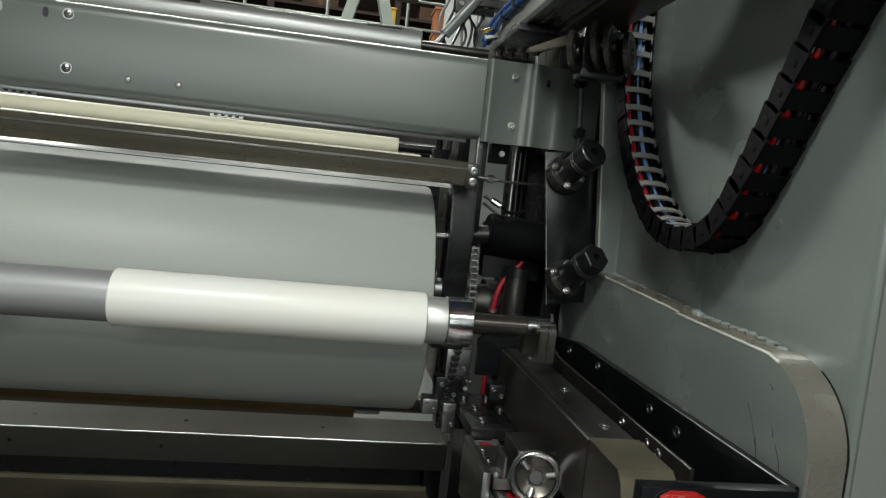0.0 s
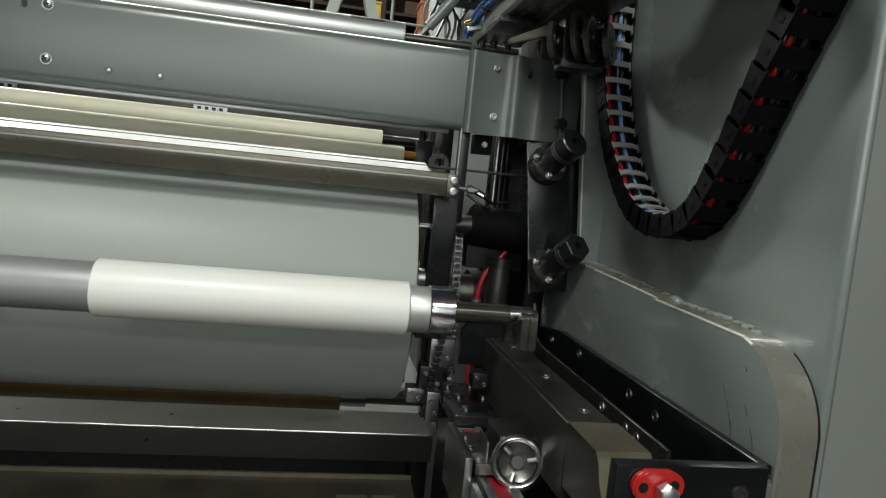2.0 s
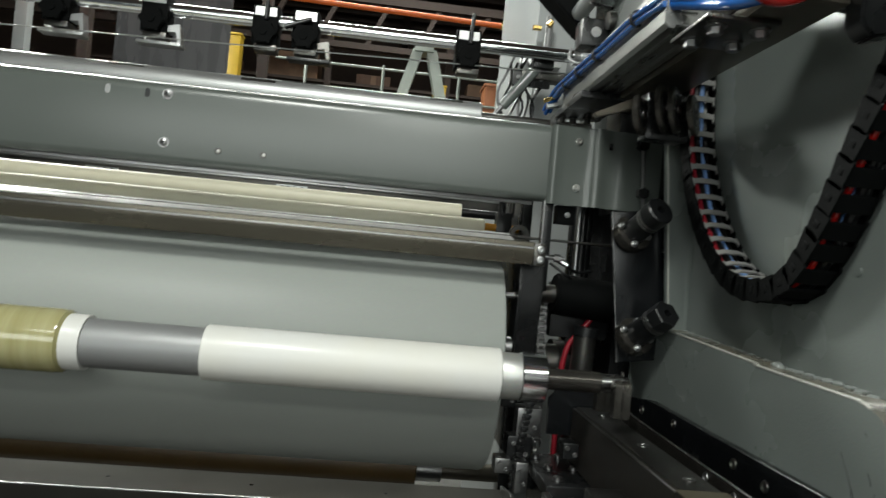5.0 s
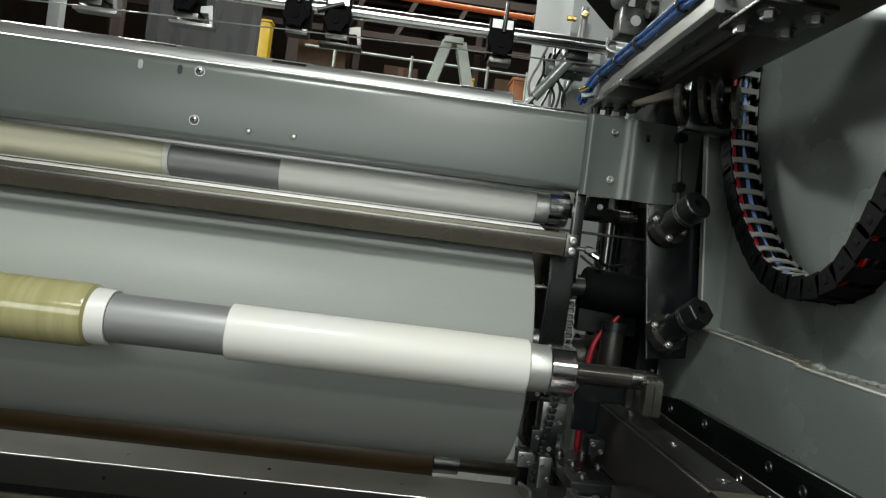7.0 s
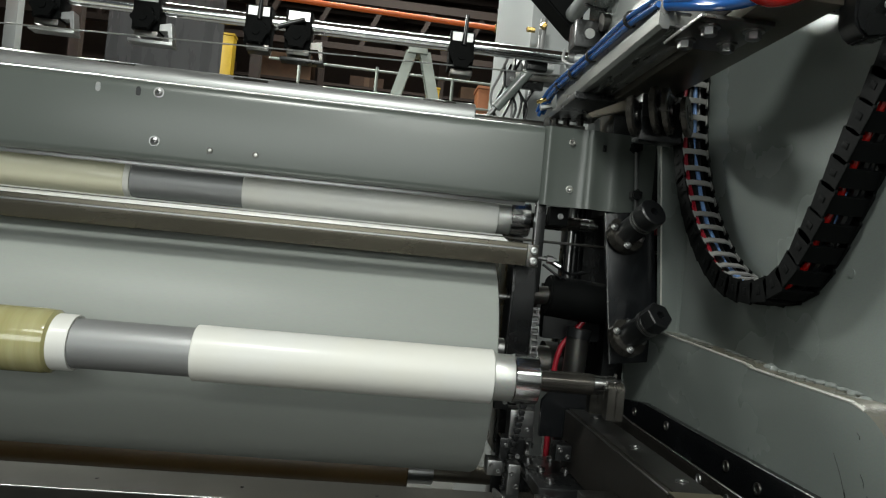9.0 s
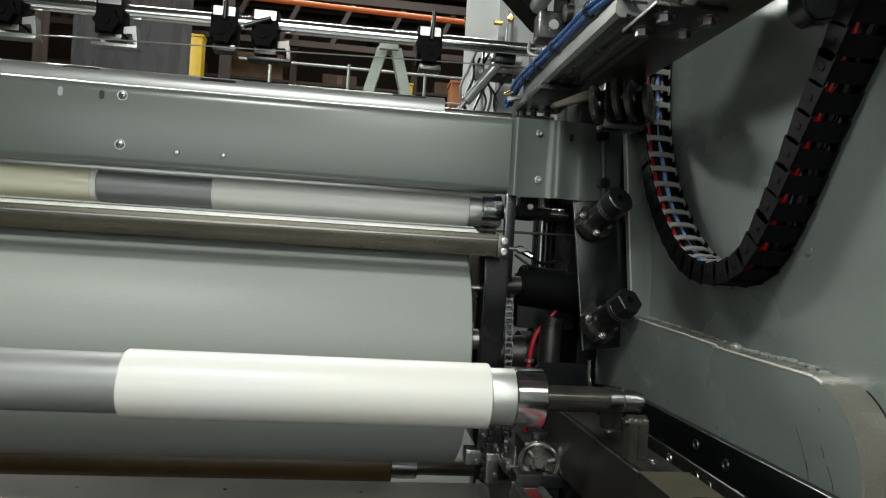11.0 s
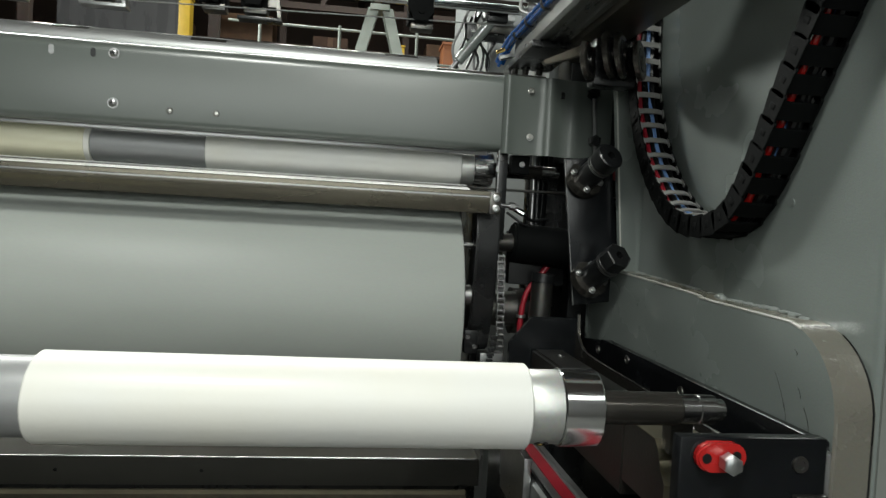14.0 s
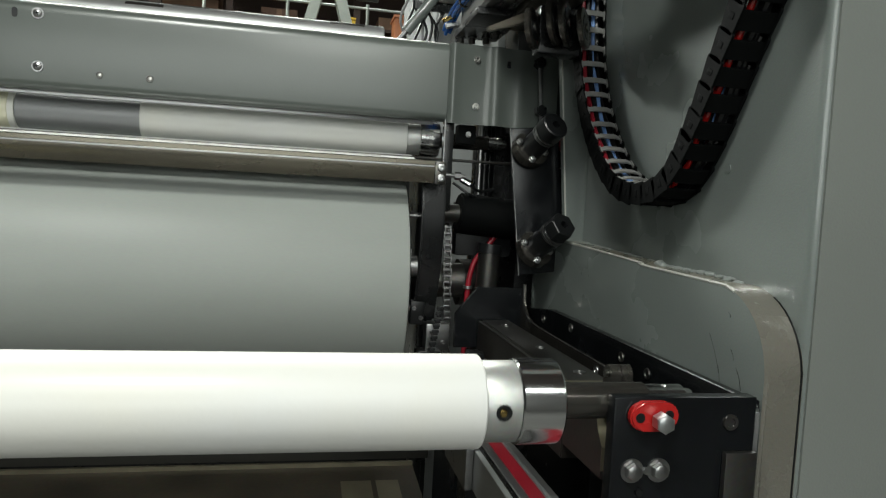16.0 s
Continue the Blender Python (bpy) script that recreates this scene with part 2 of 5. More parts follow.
def hex_bolt(parent, p, d, r=0.0095, h=0.008, material=None, washer=True):
    """Hexagon bolt at p whose head points along d."""
    p, d = Vector(p), Vector(d).normalized()
    bm = B()
    if washer:
        cyl(bm, p, p + d * 0.002, r * 1.35, seg=20)
    cyl(bm, p + d * 0.002, p + d * (0.002 + h), r, seg=6, bevel=0.0008)
    cyl(bm, p + d * (0.002 + h), p + d * (0.0026 + h), r * 0.8, r * 0.7, seg=16)
    return part("bolt", bm, material or STEEL, parent)


def socket_screw(parent, p, d, r=0.006, h=0.005, material=None):
    """Round-headed screw with a hexagon socket."""
    p, d = Vector(p), Vector(d).normalized()
    bm = B()
    revolve(bm, [(0, 0), (0, r * 1.25), (0.001, r * 1.25), (0.001, r), (h, r), (h + 0.0008, r * 0.85), (h + 0.0008, r * 0.5), (h * 0.4, r * 0.5), (h * 0.4, 0)], p, d, 18)
    return part("screw", bm, material or STEEL, parent)


def cross_screw(parent, p, d, r=0.008):
    """Round-headed screw with washer and cross recess."""
    p, d = Vector(p), Vector(d).normalized()
    bm = B()
    revolve(bm, [(0, 0), (0, r * 1.25), (0.0016, r * 1.2), (0.0016, r * 0.95), (0.0035, r * 0.85), (0.0052, r * 0.5), (0.0056, 0)], p, d, 24)
    screw = part("screw", bm, STEEL, parent)
    u = Vector((1, 0, 0.35)).normalized()
    w = d.cross(u)
    bm = B()
    for q, n in ((u, w), (w, u)):
        m = Matrix((q, n, d)).transposed()
        made = bmesh.ops.create_cube(bm, size=1.0)["verts"]
        bmesh.ops.transform(bm, matrix=Matrix.Translation(p + d * 0.0053) @ m.to_4x4() @ Matrix.Diagonal((r * 1.0, r * 0.24, 0.0012, 1)), verts=made)
    part("recess", bm, BLACK, screw)
    return screw


# ---- the hall ----
def hall():
    solid("floor", box(B(), -7, 6, -4, 12, -0.1, 0), CONCRETE, "worn grey concrete hall floor", "floor", kind="structure")
    solid("wall_north", box(B(), -7.2, 6.2, 11.6, 11.8, 0, 6), HALLWALL, "dim brown hall wall far behind the machine", "wall", kind="structure")
    # Unseen wall; its opening is made up to suit the front fill.
    bm = box(B(), -7.2, -5.1, -4.2, -4, 0, 6)
    box(bm, 1.1, 6.2, -4.2, -4, 0, 6)
    box(bm, -5.1, 1.1, -4.2, -4, 3.7, 6)
    solid("wall_south", bm, CONCRETE, "unseen plain grey hall wall with a wide opening for the front fill", "wall", kind="structure")
    solid("wall_west", box(B(), -7.2, -7, -4, 11.6, 0, 6), CONCRETE, "plain grey hall wall", "wall", kind="structure")
    solid("wall_east", box(B(), 6, 6.2, -4, 11.6, 0, 6), CONCRETE, "plain grey hall wall", "wall", kind="structure")
    bm = box(B(), -7.2, 6.2, -4.2, 11.8, 5.0, 5.1)
    for k in range(22):
        box(bm, -7, 6, 4.0 + k * 0.36, 4.06 + k * 0.36, 4.86, 5.0)
    for x in (-4.2, -2.1, 0.0, 2.1, 4.2):
        box(bm, x - 0.05, x + 0.05, -4, 11.6, 4.66, 4.86)
    solid("ceiling", bm, ROOF, "dark ribbed sheet roof over steel beams", "ceiling", kind="structure")
    # The housing at (-2.6, 4.6) goes with the added rear-left lamp.
    for x, y, z in ((-0.55, -0.45, 3.36), (-0.5, 3.8, 4.21), (-2.6, 4.6, 3.75), (0.30, -3.6, 3.36), (0.1, -2.0, 3.66), (0.0, 5.5, 4.61)):
        lamp = thing("ceiling_lamp", (x, y, z), "long white tube lamp hung under the roof", "lamp", "hall lamps")
        part("housing", box(B(), x - 0.68, x + 0.68, y - 0.15, y + 0.15, z + 0.01, z + 0.07, 0.01), COLUMN, lamp)
        for dx in (-0.5, 0.5):
            part("hanger", cyl(B(), (x + dx, y, z + 0.07), (x + dx, y, 4.99), 0.006, seg=8), GREYCABLE, lamp)


def far_things():
    # step ladder
    lad = thing("step_ladder", (0.14, 4.73, 0), "pale green folding step ladder standing open", "ladder")
    part("platform", box(B(), 0.07, 0.2, 4.66, 4.82, 2.66, 2.70, 0.005), LADDER, lad)
    for sx, x1 in ((-1, -0.62), (1, 0.92)):
        for dy in (-0.12, 0.14):
            bm = B()
            a, b = Vector((0.14 + sx * 0.045, 4.74 + dy * 0.3, 2.68)), Vector((x1, 4.74 + dy, 0.0))
            d = (b - a).normalized()
            w, q = Vector((0.036, 0, 0)), Vector((0, 0.018, 0))
            vs = [[bm.verts.new(p + i * w + j * q) for i, j in ((-1, -1), (1, -1), (1, 1), (-1, 1))] for p in (a, b)]
            for k in range(4):
                bm.faces.new((vs[0][k], vs[0][(k + 1) % 4], vs[1][(k + 1) % 4], vs[1][k]))
            bm.faces.new(vs[0]), bm.faces.new(vs[1])
            part("leg", bm, LADDER, lad)
    for k in range(7):
        z = 0.3 + k * 0.33
        t = (2.68 - z) / 2.68
        part("step", box(B(), 0.10 - 0.72 * t, 0.18 + 0.74 * t, 4.60, 4.63, z, z + 0.03), LADDER, lad)
    # yellow posts
    for x, y, h in ((-1.385, 5.74, 2.92), (0.36, 6.4, 2.85)):
        post = thing("bollard_post", (x, y, 0), "yellow painted steel post", "post", "yellow posts")
        part("pole", box(B(), x - 0.06, x + 0.06, y - 0.06, y + 0.06, 0, h, 0.008), YELLOW, post)
        part("cap", box(B(), x - 0.065, x + 0.065, y - 0.065, y + 0.065, h, h + 0.02, 0.004), YELLOW, post)
    # guard rail of a raised walkway
    rail = thing("guard_rail", (0, 5.5, 0), "thin grey tubular guard rail of a walkway", "railing")
    for z in (2.73, 2.52, 2.33):
        part("rail", cyl(B(), (-1.0, 5.5, z), (2.6, 5.5, z), 0.011, seg=10), LADDER, rail)
    for x in (-0.76, -0.15, 0.46, 0.78, 1.4, 2.0):
        part("post", cyl(B(), (x, 5.5, 0), (x, 5.5, 2.76), 0.013, seg=10), LADDER, rail)
    # walkway deck in yellow
    deck = thing("walkway_deck", (0, 5.8, 0), "yellow edged steel walkway deck", "walkway")
    part("edge_beam", box(B(), -0.6, 2.6, 5.56, 5.62, 2.05, 2.2, 0.005), YELLOW, deck)
    part("plate", box(B(), -0.6, 2.6, 5.62, 7.4, 2.12, 2.16), BROWN, deck)
    for x in (-0.55, 0.9, 2.5):
        part("leg", box(B(), x - 0.04, x + 0.04, 5.6, 5.68, 0, 2.1), YELLOW, deck)
    # film web running down behind the machine, a pale post beside it
    web = thing("film_web", (-1.36, 4.2, 0), "hanging grey film web in the hall behind", "film web")
    part("sheet", box(B(), -1.70, -1.04, 4.2, 4.204, 0.9, 3.6), WEB, web)
    for z in (0.86, 3.62):
        part("web_roller", cyl(B(), (-1.9, 4.22, z), (-0.85, 4.22, z), 0.04, seg=20), STEEL, web)
    for x in (-1.9, -0.85):
        part("stand", box(B(), x - 0.03, x + 0.03, 4.24, 4.30, 0, 3.7, 0.004), ROOF, web)
    pp = thing("hall_post", (-2.24, 4.2, 0), "pale grey square hall post", "post")
    part("shaft", box(B(), -2.275, -2.205, 4.2, 4.27, 0, 5.0, 0.006), COLUMN, pp)
    part("base", box(B(), -2.32, -2.16, 4.15, 4.32, 0, 0.02, 0.003), COLUMN, pp)
    cr = thing("plastic_crate", (0.82, 5.95, 2.16), "orange plastic crate standing on the walkway", "crate")
    part("body", box(B(), 0.72, 0.92, 5.85, 6.1, 2.16, 2.80, 0.01), CRATE, cr)
    for z in (2.36, 2.58, 2.78):
        part("rim", box(B(), 0.71, 0.93, 5.84, 6.11, z, z + 0.025, 0.004), CRATE, cr)
    # orange conduit under the roof
    pipe = thing("conduit", (0, 4.0, 2.66), "orange plastic conduit spanning across the hall", "pipe")
    part("tube", cyl(B(), (-7.0, 4.0, 2.77), (0.60, 4.0, 2.66), 0.016, seg=12), ORANGE, pipe)
    part("coupling", cyl(B(), (0.55, 4.0, 2.662), (0.66, 4.0, 2.66), 0.024, seg=12), BRASS, pipe)
    # boxes and shelf racks at the back
    rng = random.Random(4)
    for k in range(26):
        x, y = rng.uniform(-3.0, 2.6), rng.uniform(7.6, 9.2)
        w, h, z = rng.uniform(0.25, 0.6), rng.uniform(0.2, 0.5), 2.2 + rng.choice((0, 0.0, 0.45, 0.9))
        crate = thing("carton", (x, y, z), "brown cardboard carton stacked on a rack", "box", "cartons on the rack")
        part("body", box(B(), x - w / 2, x + w / 2, y, y + 0.4, z, z + h, 0.006), rng.choice((BROWN, TANCARD, TANCARD, BROWN)), crate)
        part("tape_strip", box(B(), x - 0.03, x + 0.03, y - 0.004, y - 0.001, z + 0.01, z + h - 0.01), TANCARD, crate)
    rack = thing("storage_rack", (0, 8.4, 0), "tall steel storage rack with cartons", "rack")
    for z in (2.17, 2.63, 3.08):
        part("shelf", box(B(), -3.4, 3.0, 7.5, 9.7, z - 0.03, z), ROOF, rack)
    for x in (-3.4, -2.1, -0.8, 0.5, 1.8, 3.0):
        part("upright", box(B(), x - 0.035, x + 0.035, 7.48, 7.55, 0, 3.7), ROOF, rack)
    # roof purlins seen as dark slats
    truss = thing("roof_truss", (0, 6.8, 3.3), "dark brown steel roof truss", "truss")
    part("chord", box(B(), -7, 6, 6.8, 6.88, 3.72, 3.8), ROOF, truss)
    part("chord", box(B(), -7, 6, 6.8, 6.88, 3.25, 3.31), ROOF, truss)
    for k in range(18):
        x = -4.4 + k * 0.5
        part("web_bar", prism(B(), [(x, 3.3), (x + 0.05, 3.3), (x + 0.25, 3.74), (x + 0.20, 3.74)], "y", 6.82, 6.86), ROOF, truss)


# ---- the machine's side frame ----
WX = 0.600      # inner face of the side frame
BX = 0.552      # face of the raised boss


def arc(cx, cy, r, a0, a1, n=8):
    return [(cx + r * math.cos(radians(a0 + (a1 - a0) * k / n)), cy + r * math.sin(radians(a0 + (a1 - a0) * k / n))) for k in range(n + 1)]


def side_frame():
    frame_ = thing("side_frame", (0.9, 1.2, 0), "grey painted cast side frame of the winding machine", "machine frame")
    r = 0.010
    pts = [(WX, 1.35)] + [(x, y) for x, y in reversed(arc(WX + r, 0.693 + r, r, 180, 270, 10))][::-1] + [(1.3, 0.693), (1.3, 1.35)]
    part("panel", prism(B(), pts, "z", 0.0, 2.3), PAINT, frame_, "grey painted upright panel with a rounded front edge")
    # back flange of the panel
    part("front_face", box(B(), WX + 0.0095, 1.3, 0.690, 0.6935, 0.0, 2.3), FRONTPAINT, frame_, "orange-peel painted front face")
    fl = prism(B(), [(0.5455, 1.338), (0.548, 1.334), (0.553, 1.334), (0.580, 1.340), (0.596, 1.340), (0.602, 1.334), (0.602, 1.352), (0.5455, 1.352)], "z", 1.166, 1.60, 0.001)
    for v in fl.verts:
        if v.co.x < 0.59:
            v.co.x += 0.009 - (v.co.z - 1.25) * 0.09
    part("flange", fl, PAINT, frame_)
    # Pale strip that paints the highlight along the flange's left edge.
    part("bright_edge", hose(B(), [(0.5465 + 0.009 - (z - 1.25) * 0.09, 1.3345, z) for z in (1.17, 1.25, 1.34, 1.43, 1.52, 1.60)], 0.0018, 8, 3), SEALGLINT, frame_, "pale strip painted as the flange edge highlight")
    # Black panels put in for the shade behind the flange, closing pale gaps.
    part("shade_panel", box(B(), 0.530, 0.74, 1.56, 1.95, 0.4, 1.62), BLACK, frame_, "added black panel standing in for the shade inside the frame")
    part("shade_panel", box(B(), 0.715, 0.74, 1.352, 1.56, 0.4, 1.62), BLACK, frame_, "added black panel standing in for the shade inside the frame")
    # raised boss with a rounded upper front corner
    y0, y1, zt, rr = 0.690, 1.50, 1.150, 0.10
    prof = [(y1, 0.3), (y1, zt + 0.030), (1.34, zt + 0.021), (1.015, zt + 0.008), (0.99, zt + 0.004)] + arc(y0 + rr, zt - rr, rr, 90, 180, 14) + [(y0, 0.3)]
    bm = B()
    prism(bm, prof, "x", BX, WX + 0.002)
    rim = [e for e in bm.edges if all(abs(v.co.x - BX) < 1e-5 for v in e.verts)]
    bmesh.ops.bevel(bm, geom=rim, offset=0.006, segments=3, affect="EDGES")
    boss = part("boss", bm, PAINT, frame_, "raised grey boss with textured rounded edge")
    boss.data.materials.append(BANDPAINT)
    for f in boss.data.polygons:
        f.material_index = 0 if f.normal.x < -0.9 else 1
    # stained ledge on the boss, its pale front edge and the weld ripples behind
    boss.data.materials.append(OCHRE)
    for f in boss.data.polygons:
        if f.normal.z > 0.985:
            f.material_index = 2
    edge = [(BX + 0.0015, y, z + 0.0002) for y, z in prof[2:9]]
    part("edge_seal", hose(B(), edge, 0.0024, 8, 4), SEALGLINT, frame_, "pale chipped sealant line along the boss edge")
    part("joint", hose(B(), [(WX - 0.0004, y, z) for y, z in prof[9:-1]] + [(WX - 0.0004, y0, 0.9), (WX - 0.0004, y0, 0.6)], 0.0013, 6, 4), BLACK, frame_, "dark joint line round the boss")
    rng = random.Random(5)
    y = 1.325
    while y > 0.80:
        r_ = rng.uniform(0.0034, 0.0052)
        z = zt + 0.0035 + max(0.0, y - 0.99) * 0.045 - max(0.0, 0.86 - y) * 0.10
        part("weld_ripple", revolve(B(), [(-0.009, 0), (-0.006, r_ * 0.8), (0, r_), (0.006, r_ * 0.8), (0.009, 0)], (WX - 0.0035 - rng.uniform(0, 0.003), y, z), (0.8, -1, 0.0), 12), CAST, frame_)
        y -= rng.uniform(0.018, 0.026)
    for (ya, za), (yb, zb) in (((0.80, 1.085), (0.775, 1.040)), ((0.778, 1.050), (0.772, 1.020)), ((0.755, 1.075), (0.748, 1.062)), ((0.765, 1.118), (0.760, 1.112)), ((0.742, 1.055), (0.730, 1.030))):
        part("scuff", hose(B(), [(BX + 0.0002, ya, za), (BX + 0.0002, (ya + yb) / 2 - 0.002, (za + zb) / 2), (BX + 0.0002, yb, zb)], 0.0005, 6, 4), BLACK, frame_, "dark scuff mark")
    # weld bead along the top of the boss
    bm = B()
    pts = []
    for k in range(60):
        y = 1.33 - k * 0.0098
        if y < y0 + rr * 1.25:
            break
        pts.append((WX - 0.003 - (0.008 if y > 1.0 else 0.0) + 0.0008 * math.sin(k * 2.3), y, zt + 0.003 + max(0.0, y - 0.99) * 0.045 + 0.0005 * math.sin(k * 1.7)))
    hose(bm, pts, 0.0022, 8, 3)
    part("weld_bead", bm, CAST, frame_, "lumpy painted weld bead")
    # dent block
    part("weld_lump", revolve(B(), [(-0.014, 0), (-0.010, 0.006), (0, 0.009), (0.010, 0.006), (0.014, 0)], (WX - 0.012, 1.0, zt + 0.004), (0, 1, 0), 14), CAST, frame_)
    part("plug", cyl(B(), (WX - 0.001, 0.86, 1.30), (WX + 0.01, 0.86, 1.30), 0.006, seg=14), PAINT, frame_)


def guide_plate():
    """Blackened guide plate along the boss, its bolts, and the angled end plate with the red stop."""
    x = 0.535
    g = thing("guide_plate", (x, 1.0, 0.9), "blackened steel guide plate bolted along the frame", "machine guide")
    part("plate", prism(B(), [(0.69, 0.62), (0.69, 1.030), (1.33, 1.030), (1.46, 1.012), (1.48, 0.62)], "x", x, x + 0.014, 0.001), BLACKPLATE, g)
    part("bright_edge", hose(B(), [(x + 0.0008, 0.692, 1.0302), (x + 0.0008, 1.0, 1.0302), (x + 0.0008, 1.325, 1.0302)], 0.0009, 6, 4), STEEL, g, "bright bare upper edge")
    for y, z in ((1.36, 1.005), (1.212, 1.014), (1.003, 1.007), (0.919, 1.002)):
        revolve_b = B()
        revolve(revolve_b, [(0, 0), (0, 0.0085), (-0.002, 0.008), (-0.002, 0.005), (-0.0005, 0.0045), (-0.0005, 0)], (x, y, z), (1, 0, 0), 18)
        part("screw", revolve_b, DARKSTEEL, g)
    end = thing("end_plate", (0.42, 0.635, 0.9), "black end plate with a red slotted stop and hex bolts", "machine plate")
    part("plate", box(B(), 0.343, 0.4995, 0.630, 0.6465, 0.70, 1.0515, 0.0015), BLACKPLATE, end)
    part("return_plate", prism(B(), [(0.5085, 0.6465), (0.5135, 0.6425), (0.5395, 0.6885), (0.5350, 0.6895)], "z", 0.70, 1.034, 0.0006), BLACKPLATE, end)
    part("side_strip", prism(B(), [(0.5000, 0.632), (0.5040, 0.630), (0.5120, 0.642), (0.5080, 0.645)], "z", 0.982, 1.0355, 0.0008), STEEL, end, "bright bare plate edge")
    part("lower_bracket", box(B(), 0.464, 0.4990, 0.622, 0.6295, 0.60, 0.996, 0.001), DARKSTEEL, end)
    # red stop: a long plate with rounded ends
    cx0, cx1, cz, rr = 0.3700, 0.3940, 1.0345, 0.0142
    pts = arc(cx1, cz, rr, -90, 90, 10) + arc(cx0, cz, rr, 90, 270, 10)
    stop = part("stop", prism(B(), pts, "y", 0.630, 0.6205, 0.002), RED, end, "glossy red enamelled stop plate")
    part("hole", cyl(B(), (0.3660, 0.6200, 1.034), (0.3660, 0.6210, 1.034), 0.0049, seg=18), BLACK, stop)
    part("hole", cyl(B(), (0.3965, 0.6200, 1.0365), (0.3965, 0.6210, 1.0365), 0.0049, seg=18), BLACK, stop)
    hex_bolt(end, (0.3860, 0.6205, 1.0320), (-0.05, -1, 0.0), 0.0098, 0.014, ALU, washer=False)
    for bx in (0.3655, 0.3940):
        hex_bolt(end, (bx, 0.630, 0.9780), (0, -1, 0), 0.0090, 0.006, STEEL)
    part("pin", cyl(B(), (0.380, 0.630, 0.9780), (0.380, 0.626, 0.9780), 0.0035, seg=14), STEEL, end)
    part("pin", cyl(B(), (0.374, 0.630, 0.9560), (0.374, 0.6265, 0.9560), 0.0035, seg=14), BLACK, end)
    bm = B()
    revolve(bm, [(0, 0), (0, 0.0085), (0.002, 0.008), (0.002, 0.005), (0.0005, 0.0045), (0.0005, 0)], (0.471, 0.630, 1.0255), (0, -1, 0), 18)
    part("screw", bm, DARKSTEEL, end)


def slide_rail():
    r = thing("slide_rail", (0.43, 1.1, 0.9), "oily steel slide rail ending in a worn brass nose", "rail")
    part("bar", prism(B(), [(0.8885, 0.890), (0.8885, 0.9972), (1.370, 0.9972), (1.370, 0.890)], "x", 0.397, 0.465, 0.002), RAILDARK, r)
    part("wear_strip", box(B(), 0.405, 0.4605, 0.8896, 1.368, 0.9974, 1.0000, 0.0008), DARKSTEEL, r)
    part("nose", prism(B(), [(0.7633, 0.912), (0.7633, 0.951), (0.7767, 0.968), (0.7834, 0.986), (0.7946, 0.9972), (0.8874, 0.9988), (0.8874, 0.912)], "x", 0.3974, 0.4644, 0.001), RAILDARK, r)
    part("nose_cap", prism(B(), [(0.7616, 0.9234), (0.7616, 0.952), (0.7756, 0.9693), (0.7823, 0.9872), (0.7940, 0.9989), (0.8874, 1.0006), (0.8874, 0.9992), (0.7946, 0.9975), (0.7835, 0.9863), (0.7769, 0.9685), (0.7630, 0.9515), (0.7630, 0.9234)], "x", 0.3962, 0.4655), TAN, r, "worn brass coloured nose cap")
    part("bright_edge", hose(B(), [(0.3985, 0.89, 0.9968), (0.3985, 1.1, 0.9968), (0.3985, 1.365, 0.9968)], 0.0014, 6, 3), STEEL, r, "rubbed bright rail edge")
    side = [(0.80, 0.93), (0.80, 0.9995), (1.20, 1.0030), (1.27, 1.0045), (1.310, 1.0070), (1.338, 1.0140), (1.357, 1.0290), (1.366, 1.0480), (1.368, 1.0750), (1.374, 1.0750), (1.374, 0.93)]
    part("side_plate", prism(B(), side, "x", 0.490, 0.4955), GUNMETAL, r, "dark side plate curving up at its far end")
    part("bright_edge", hose(B(), [(0.4905, y, z + 0.0004) for y, z in side[1:-2]], 0.0010, 6, 3), STEEL, r, "bright bare upper edge")
    part("angle", box(B(), 0.466, 0.534, 0.80, 1.36, 0.925, 0.935), BLACKPLATE, r)
    for y in (0.933, 1.100, 1.302):
        bm = B()
        revolve(bm, [(0, 0), (0, 0.009), (0.0017, 0.009), (0.0017, 0.005), (0.0003, 0.0045), (0.0003, 0)], (0.436, y, 1.0), (0, 0, 1), 18)
        part("screw", bm, STEEL, r)
    for y, z in ((0.880, 0.985), (0.914, 0.986), (0.994, 0.988)):
        bm = B()
        revolve(bm, [(0, 0), (0, 0.0075), (0.0015, 0.007), (0.0015, 0.0045), (0.0003, 0.004), (0.0003, 0)], (0.4898, y, z), (-1, 0, 0), 16)
        part("screw", bm, STEEL, r)
    part("under_block", box(B(), 0.402, 0.460, 1.20, 1.36, 0.70, 0.890), BLACK, r)
    part("leg", box(B(), 0.420, 0.450, 0.78, 0.84, 0.0, 0.912), BLACK, r)
    part("leg", box(B(), 0.420, 0.450, 1.28, 1.36, 0.0, 0.70), BLACK, r)
    # black gusset behind
    solid("gusset_plate", prism(B(), [(0.350, 1.010), (0.395, 1.066), (0.500, 1.066), (0.500, 0.94), (0.350, 0.94)], "y", 1.3745, 1.386), BLACKPLATE, "black folded gusset plate behind the slide rail", "bracket")


